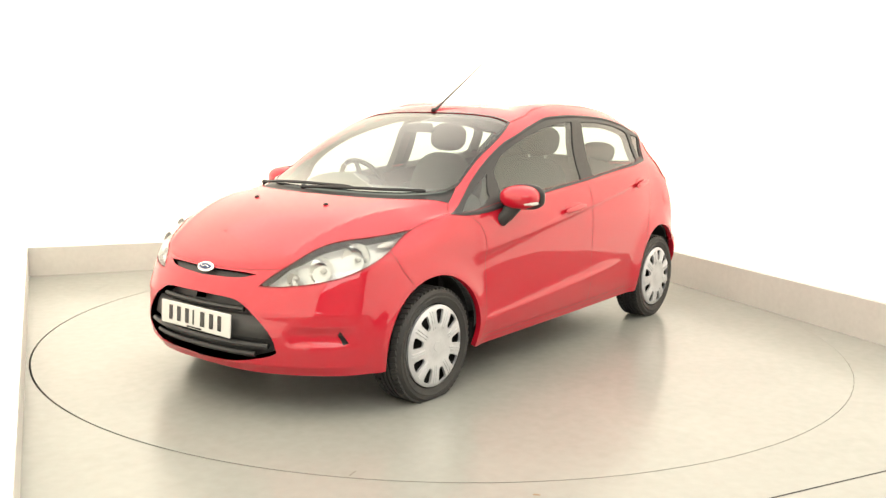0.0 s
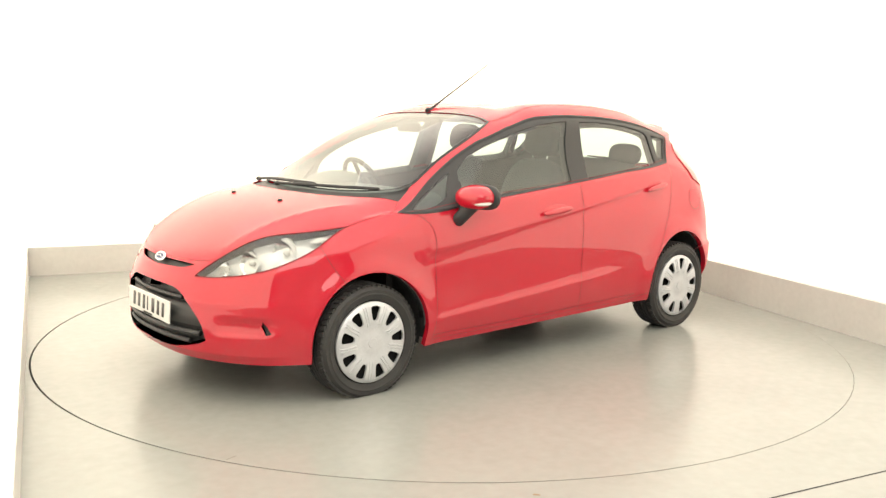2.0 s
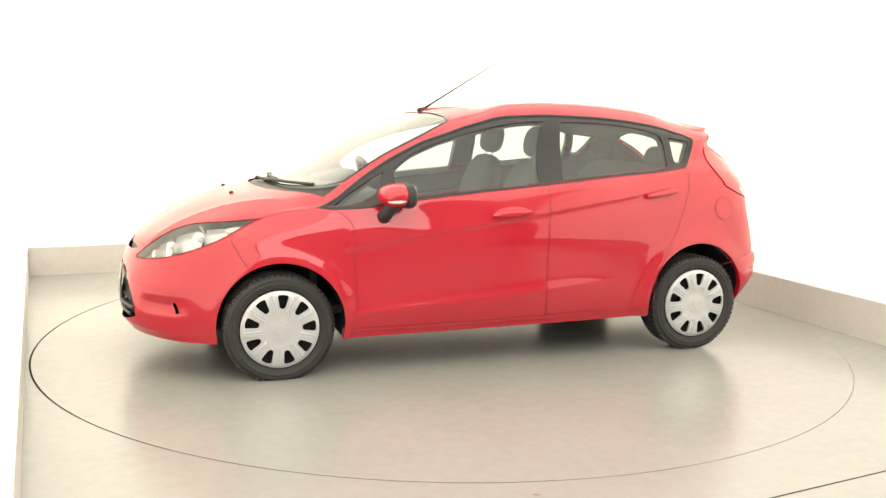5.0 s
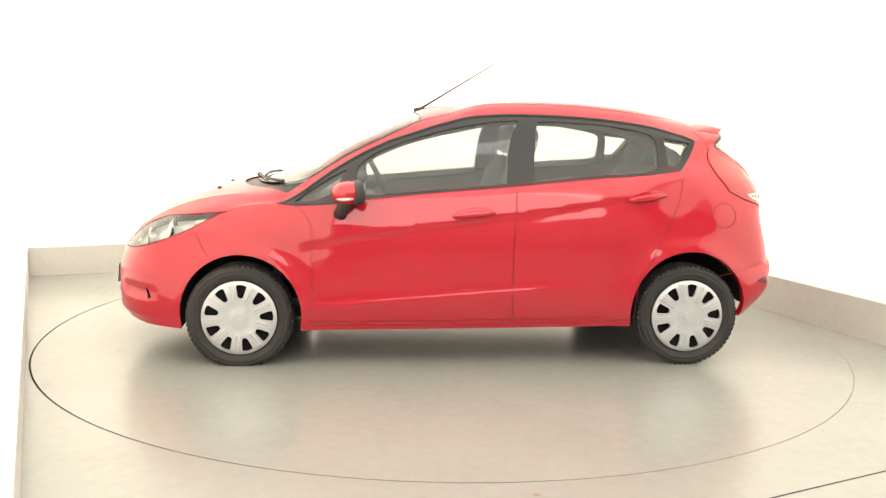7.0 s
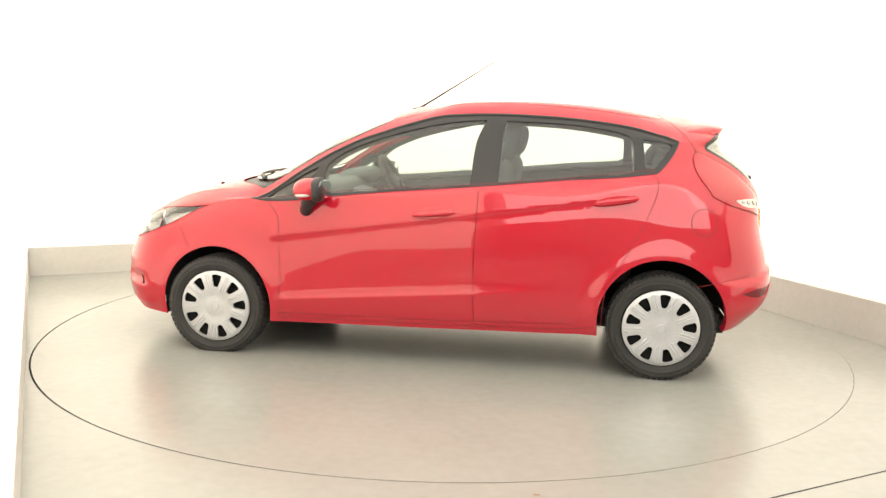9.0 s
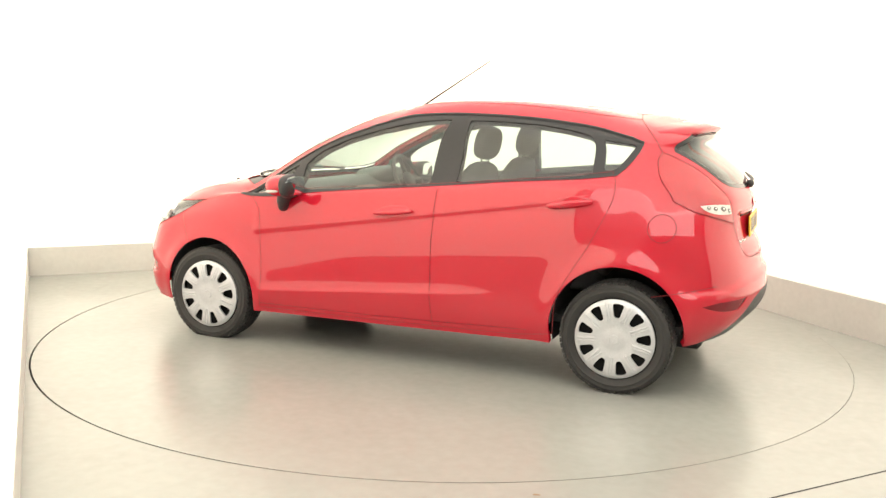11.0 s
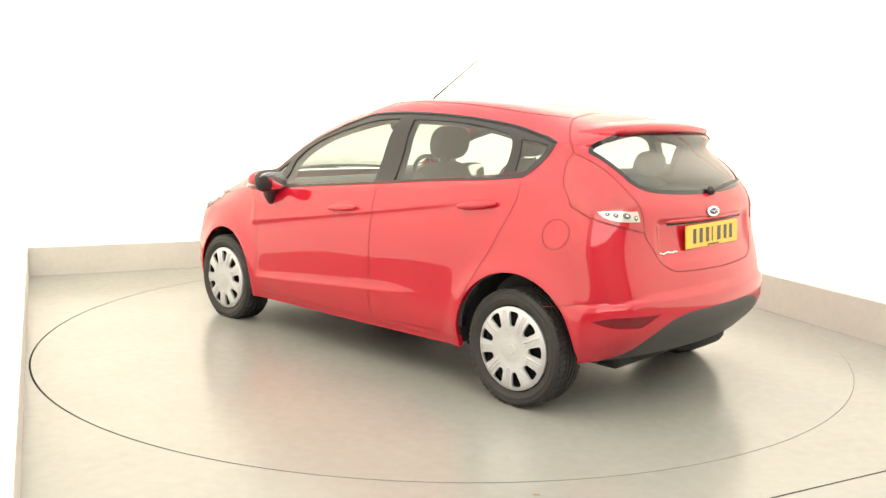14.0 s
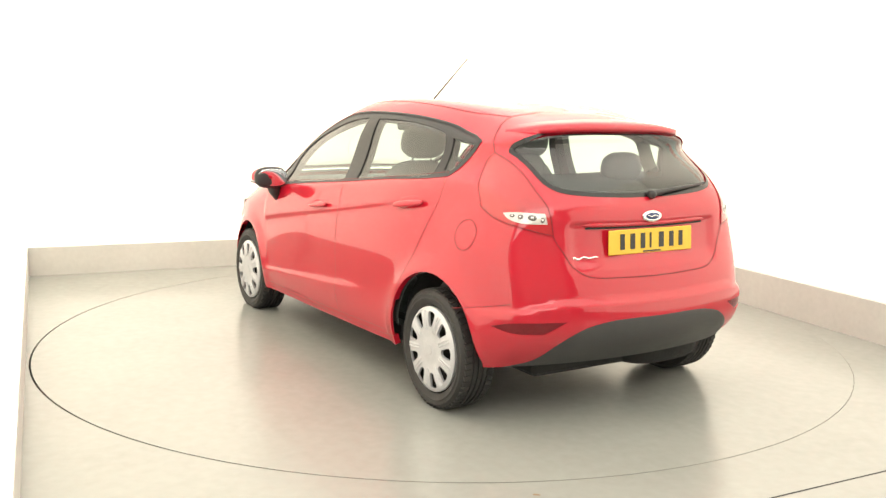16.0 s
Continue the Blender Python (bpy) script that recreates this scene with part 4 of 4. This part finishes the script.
def build_wheel(car, x, s):
    R, W = 0.288, 0.088
    w = new("wheel")
    w.parent = car
    hub = 0.269 if x > 0 else 0.285
    w.matrix_basis = pose(x, s * 0.738, hub, 0, 0, 0 if s > 0 else 180)
    G = R - 0.008
    prof = [(0.188, -W + 0.012), (0.215, -W), (0.262, -W - 0.004), (0.276, -W + 0.010), (G - 0.002, -W + 0.022), (G, -0.040)]
    for g in (-0.027, 0.0, 0.027):
        prof += [(G, g - 0.0085), (R, g - 0.0075), (R, g + 0.0075), (G, g + 0.0085)]
    prof += [(G, 0.040), (G - 0.002, W - 0.022), (0.276, W - 0.010), (0.262, W + 0.004), (0.247, W + 0.003), (0.244, W + 0.0055), (0.239, W + 0.0055), (0.236, W + 0.003), (0.222, W), (0.210, W - 0.008), (0.205, W - 0.03)]

    def stand(bm):
        """The tyre flattens where it bears on the floor."""
        for v in bm.verts:
            if v.co.z < 0.0008 - hub:
                v.co.y *= 1 + 0.5 * (0.0008 - hub - v.co.z)
                v.co.z = 0.0008 - hub
        return bm
    tyre = part("tyre", stand(lathe_bm(prof, 96)), RUBBER, w, "black rubber tyre")
    # slanted tread blocks round the shoulders
    bm = bmesh.new()
    for k in range(60):
        for g in (-0.060, 0.060):
            a = 2 * math.pi * (k + (0.5 if g > 0 else 0)) / 60
            m = pose(0, g, 0) @ Matrix.Rotation(-a, 4, "Y") @ pose(R - 0.0055, 0, 0) @ Matrix.Rotation(math.copysign(0.09, g), 4, "Z") @ Matrix.Rotation(math.copysign(0.3, g), 4, "X")
            bmesh.ops.create_cube(bm, size=1.0, matrix=m @ Matrix.Diagonal((0.010, 0.036, 0.0225, 1)))
    tagged(part("tread", stand(bm), RUBBER, tyre, "", False), kind="stuff")
    # hub cap: nine slots between broad ribbed spokes
    from mathutils.geometry import delaunay_2d_cdt
    RC = 0.203
    pts, edges, holes = [], [], []

    def loop(ps):
        b = len(pts)
        pts.extend(Vector(p) for p in ps)
        edges.extend((b + i, b + (i + 1) % len(ps)) for i in range(len(ps)))
    loop([(RC * math.cos(a), RC * math.sin(a)) for a in np.linspace(0, 2 * math.pi, 91)[:-1]])
    for k in range(9):
        a = math.radians(15 + 40 * k)
        shape = [(0.112, -0.008), (0.121, -0.0155), (0.173, -0.0285), (0.182, -0.023), (0.1855, 0.0), (0.182, 0.023), (0.173, 0.0285), (0.121, 0.0155), (0.112, 0.008)]
        hole = [(r * math.cos(a) - t * math.sin(a), r * math.sin(a) + t * math.cos(a)) for r, t in shape]
        holes.append(np.array(hole))
        loop(hole)
    for r in (0.02, 0.05, 0.06, 0.075, 0.09, 0.105, 0.112, 0.15, 0.188, 0.196):
        n = max(8, int(r * 420))
        for j in range(n):
            a = 2 * math.pi * j / n
            p = np.array([[r * math.cos(a), r * math.sin(a)]])
            if not any(inside(h, p)[0] for h in holes):
                pts.append(Vector(p[0]))
    for k in range(9):
        a = math.radians(35 + 40 * k)
        for r in np.linspace(0.098, 0.186, 9):
            for t in (-0.0125, -0.0105, -0.0035, -0.0015, 0.0015, 0.0035, 0.0105, 0.0125):
                pts.append(Vector((r * math.cos(a) - t * math.sin(a), r * math.sin(a) + t * math.cos(a))))
    v, _, f = delaunay_2d_cdt(pts, edges, [], 0, 1e-6)[:3]
    q = np.array([tuple(p) for p in v])
    f = np.array(f)
    mids = q[f].mean(1)
    keep = np.ones(len(f), bool)
    for h in holes:
        keep &= ~inside(h, mids)
    f = f[keep]

    def bulge(r):
        return float(np.interp(r, (0, 0.052, 0.058, 0.105, 0.15, 0.185, 0.203), (0.0165, 0.016, 0.0145, 0.020, 0.021, 0.016, 0.004)))

    def rib(a, b):
        """Two raised ribs run out along every spoke."""
        r, turn = math.hypot(a, b), (math.degrees(math.atan2(b, a)) - 15) % 40 - 20
        t = abs(r * math.radians(turn))
        return 0.0035 if 0.095 < r < 0.19 and 0.003 < t < 0.011 else 0.0
    verts, faces = [], []
    count = set()
    for a, b in q:
        verts.append((a, W - 0.006 + bulge(math.hypot(a, b)) + rib(a, b), b))
    for t in f:
        i, j, k = (int(z) for z in t)
        if np.cross(q[j] - q[i], q[k] - q[i]) > 0:
            i, k = k, i
        faces.append((i, j, k))
        count |= {(i, j), (j, k), (k, i)}
    off = len(verts)
    verts += [(a, y - 0.012, b) for a, y, b in verts]
    for a, b in list(count):
        if (b, a) not in count:
            faces.append((b, a, a + off, b + off))
    cap = mesh_ob("hub_cap", verts, faces, SILVER, w, "silver nine-spoke plastic wheel cover")
    cap.data.set_sharp_from_angle(angle=radians(40))
    part("hub_logo", lathe_bm([(0.001, W + 0.0122), (0.024, W + 0.0122), (0.027, W + 0.009)], 30), SILVER, cap)
    part("rim", lathe_bm([(0.19, -W + 0.02), (0.192, W - 0.03), (0.17, W - 0.045), (0.05, W - 0.05), (0.001, W - 0.05)], 40), DARK, w, "dark steel rim behind the cover")
    return w


def build_seat(car, x, y):
    def slab(sx, sy, sz, m, puff=3.2):
        return ellipsoid_bm(sx / 2, sy / 2, sz / 2, m, 28, puff)
    st = new("front_seat")
    st.parent = car
    st.matrix_basis = pose(x, y, 0)
    part("cushion", slab(0.52, 0.50, 0.17, pose(0.12, 0, 0.52, 0, -6, 0)), SEATCLOTH, st)
    part("backrest", slab(0.16, 0.49, 0.66, pose(-0.20, 0, 0.80, 0, -17, 0)), SEATCLOTH, st)
    hr = part("headrest", slab(0.11, 0.28, 0.19, pose(-0.315, 0, 1.225, 0, -12, 0), 2.8), SEATCLOTH, st, "charcoal fabric headrest")
    for k in (-0.06, 0.06):
        part("headrest_post", tube_bm([(-0.285, k, 1.05), (-0.305, k, 1.18)], 0.006, 8), CHROME, hr)


def build_interior(car):
    for y in (0.37, -0.37):
        build_seat(car, -0.06, y)
    bench = new("rear_bench")
    bench.parent = car
    part("cushion", ellipsoid_bm(0.27, 0.62, 0.10, pose(-0.85, 0, 0.55, 0, -5, 0), 30, 4), SEATCLOTH, bench)
    part("backrest", ellipsoid_bm(0.09, 0.60, 0.30, pose(-1.14, 0, 0.80, 0, -18, 0), 30, 4), SEATCLOTH, bench)
    for y in (0.33, -0.33):
        part("headrest", ellipsoid_bm(0.05, 0.13, 0.075, pose(-1.24, y, 1.13, 0, -12, 0), 24, 2.8), SEATCLOTH, bench, "charcoal fabric headrest")
    bm = box_bm(0.50, 1.34, 0.30, pose(0.86, 0, 0.80, 0, 6, 0), 0.08, 4)
    dash = part("dashboard", bm, TRIMGREY, car, "dark grey moulded dashboard")
    part("instrument_hood", ellipsoid_bm(0.14, 0.20, 0.06, pose(0.70, -0.37, 0.955, 0, 8, 0), 24, 2.6), TRIMGREY, dash)
    part("centre_stack", box_bm(0.14, 0.26, 0.34, pose(0.62, 0, 0.74, 0, -18, 0), 0.03, 2), TRIMGREY, dash)
    m = pose(0.47, -0.37, 0.93, 0, -62, 0)
    ring = [m @ Vector((0.18 * math.cos(a), 0.18 * math.sin(a), 0)) for a in np.linspace(0, 2 * math.pi, 41)]
    sw = part("steering_wheel", tube_bm(ring, 0.015, 10), BLACK, car, "black three-spoke steering wheel")
    part("boss", ellipsoid_bm(0.06, 0.07, 0.03, m, 20), BLACK, sw)
    for a in (0.0, math.pi, math.pi / 2):
        part("spoke", tube_bm([m @ Vector((0, 0, 0)), m @ Vector((0.175 * math.sin(a + math.pi / 2), 0.175 * math.cos(a + math.pi / 2), 0))], 0.014, 8), BLACK, sw)
    part("column", tube_bm([m @ Vector((0, 0, -0.02)), (0.75, -0.37, 0.82)], 0.03, 10), BLACK, sw)
    bm = box_bm(0.03, 0.22, 0.06, pose(0.40, 0, 1.30, 0, 20, 0), 0.014, 2)
    part("rear_view_mirror", bm, BLACK, car, "black interior mirror")
    part("parcel_shelf", box_bm(0.42, 1.10, 0.02, pose(-1.44, 0, 1.0, 0, 0, 0), 0.008, 1), TRIMGREY, car)
    part("cabin_floor", box_bm(2.6, 1.46, 0.04, pose(-0.25, 0, 0.34)), DARK, car)
    part("bulkhead", box_bm(0.04, 1.40, 0.48, pose(1.05, 0, 0.60)), DARK, car)


def build_underside(car):
    part("floor_pan", box_bm(3.3, 1.02, 0.10, pose(0.02, 0, 0.25), 0.02, 1), DARK, car)
    for s in (1, -1):
        part("sill", box_bm(1.78, 0.24, 0.10, pose(0.01, s * 0.67, 0.275), 0.03, 2), DARK, car)
        for ax, az, ar in ARCHES:
            n, vs, fs = 25, [], []
            for k in range(n):
                a = math.pi * (-0.08 + (1.16 if ax > 0 else 1.05) * k / (n - 1))
                for y in (0.44, 0.775):
                    vs.append((ax + (ar + 0.006) * math.cos(a), y * s, az + (ar + 0.006) * math.sin(a)))
            for k in range(n - 1):
                fs.append((2 * k, 2 * k + 1, 2 * k + 3, 2 * k + 2))
            b = len(vs)
            vs.append((ax, 0.44 * s, az))
            for k in range(n - 1):
                fs.append((2 * k, 2 * k + 2, b))
            mesh_ob("wheel_arch_liner", vs, fs, DARK, car, "dark wheel arch liner")
        part("axle_stub", tube_bm([(1.2445, 0.42 * s, 0.29), (1.2445, 0.66 * s, 0.29)], 0.05, 12), DARK, car)
        part("axle_stub", tube_bm([(-1.2445, 0.42 * s, 0.29), (-1.2445, 0.66 * s, 0.29)], 0.05, 12), DARK, car)
    part("front_undertray", box_bm(0.30, 0.9, 0.05, pose(1.70, 0, 0.25), 0.02, 1), DARK, car)
    part("rear_undertray", box_bm(0.24, 0.86, 0.05, pose(-1.54, 0, 0.352), 0.02, 1), DARK, car)
    part("silencer", ellipsoid_bm(0.12, 0.26, 0.075, pose(-1.58, -0.28, 0.25), 20, 3), DARK, car, "dark steel exhaust silencer")


car = new("car")
tagged(car, "glossy red five-door hatchback car standing on the turntable", "car")
build_body(car)
for side in (1, -1):
    build_mirror(car, side)
    for wx in (1.2445, -1.2445):
        build_wheel(car, wx, side)
build_interior(car)
build_underside(car)


# ---- movement ----
def heading(t):
    """Degrees by which the turntable has turned: a short run-up, then a steady pace."""
    if t < 1.5:
        return float(np.interp(t, (0, 0.5, 1.0, 1.5), (232.2, 230.15, 226.85, 223.32)))
    return 223.32 - 6.983 * (t - 1.5)


def motions():
    times = [0.5 * k for k in range(33)]
    walk(turntable, [(t, pose(HUB[0], HUB[1], 0, 0, 0, heading(t) - 180)) for t in times])
    walk(car, [(t, pose(0, 0, 0, 0, 0, heading(t)) @ pose(-0.0716, 0.0514, 0)) for t in times])


motions()
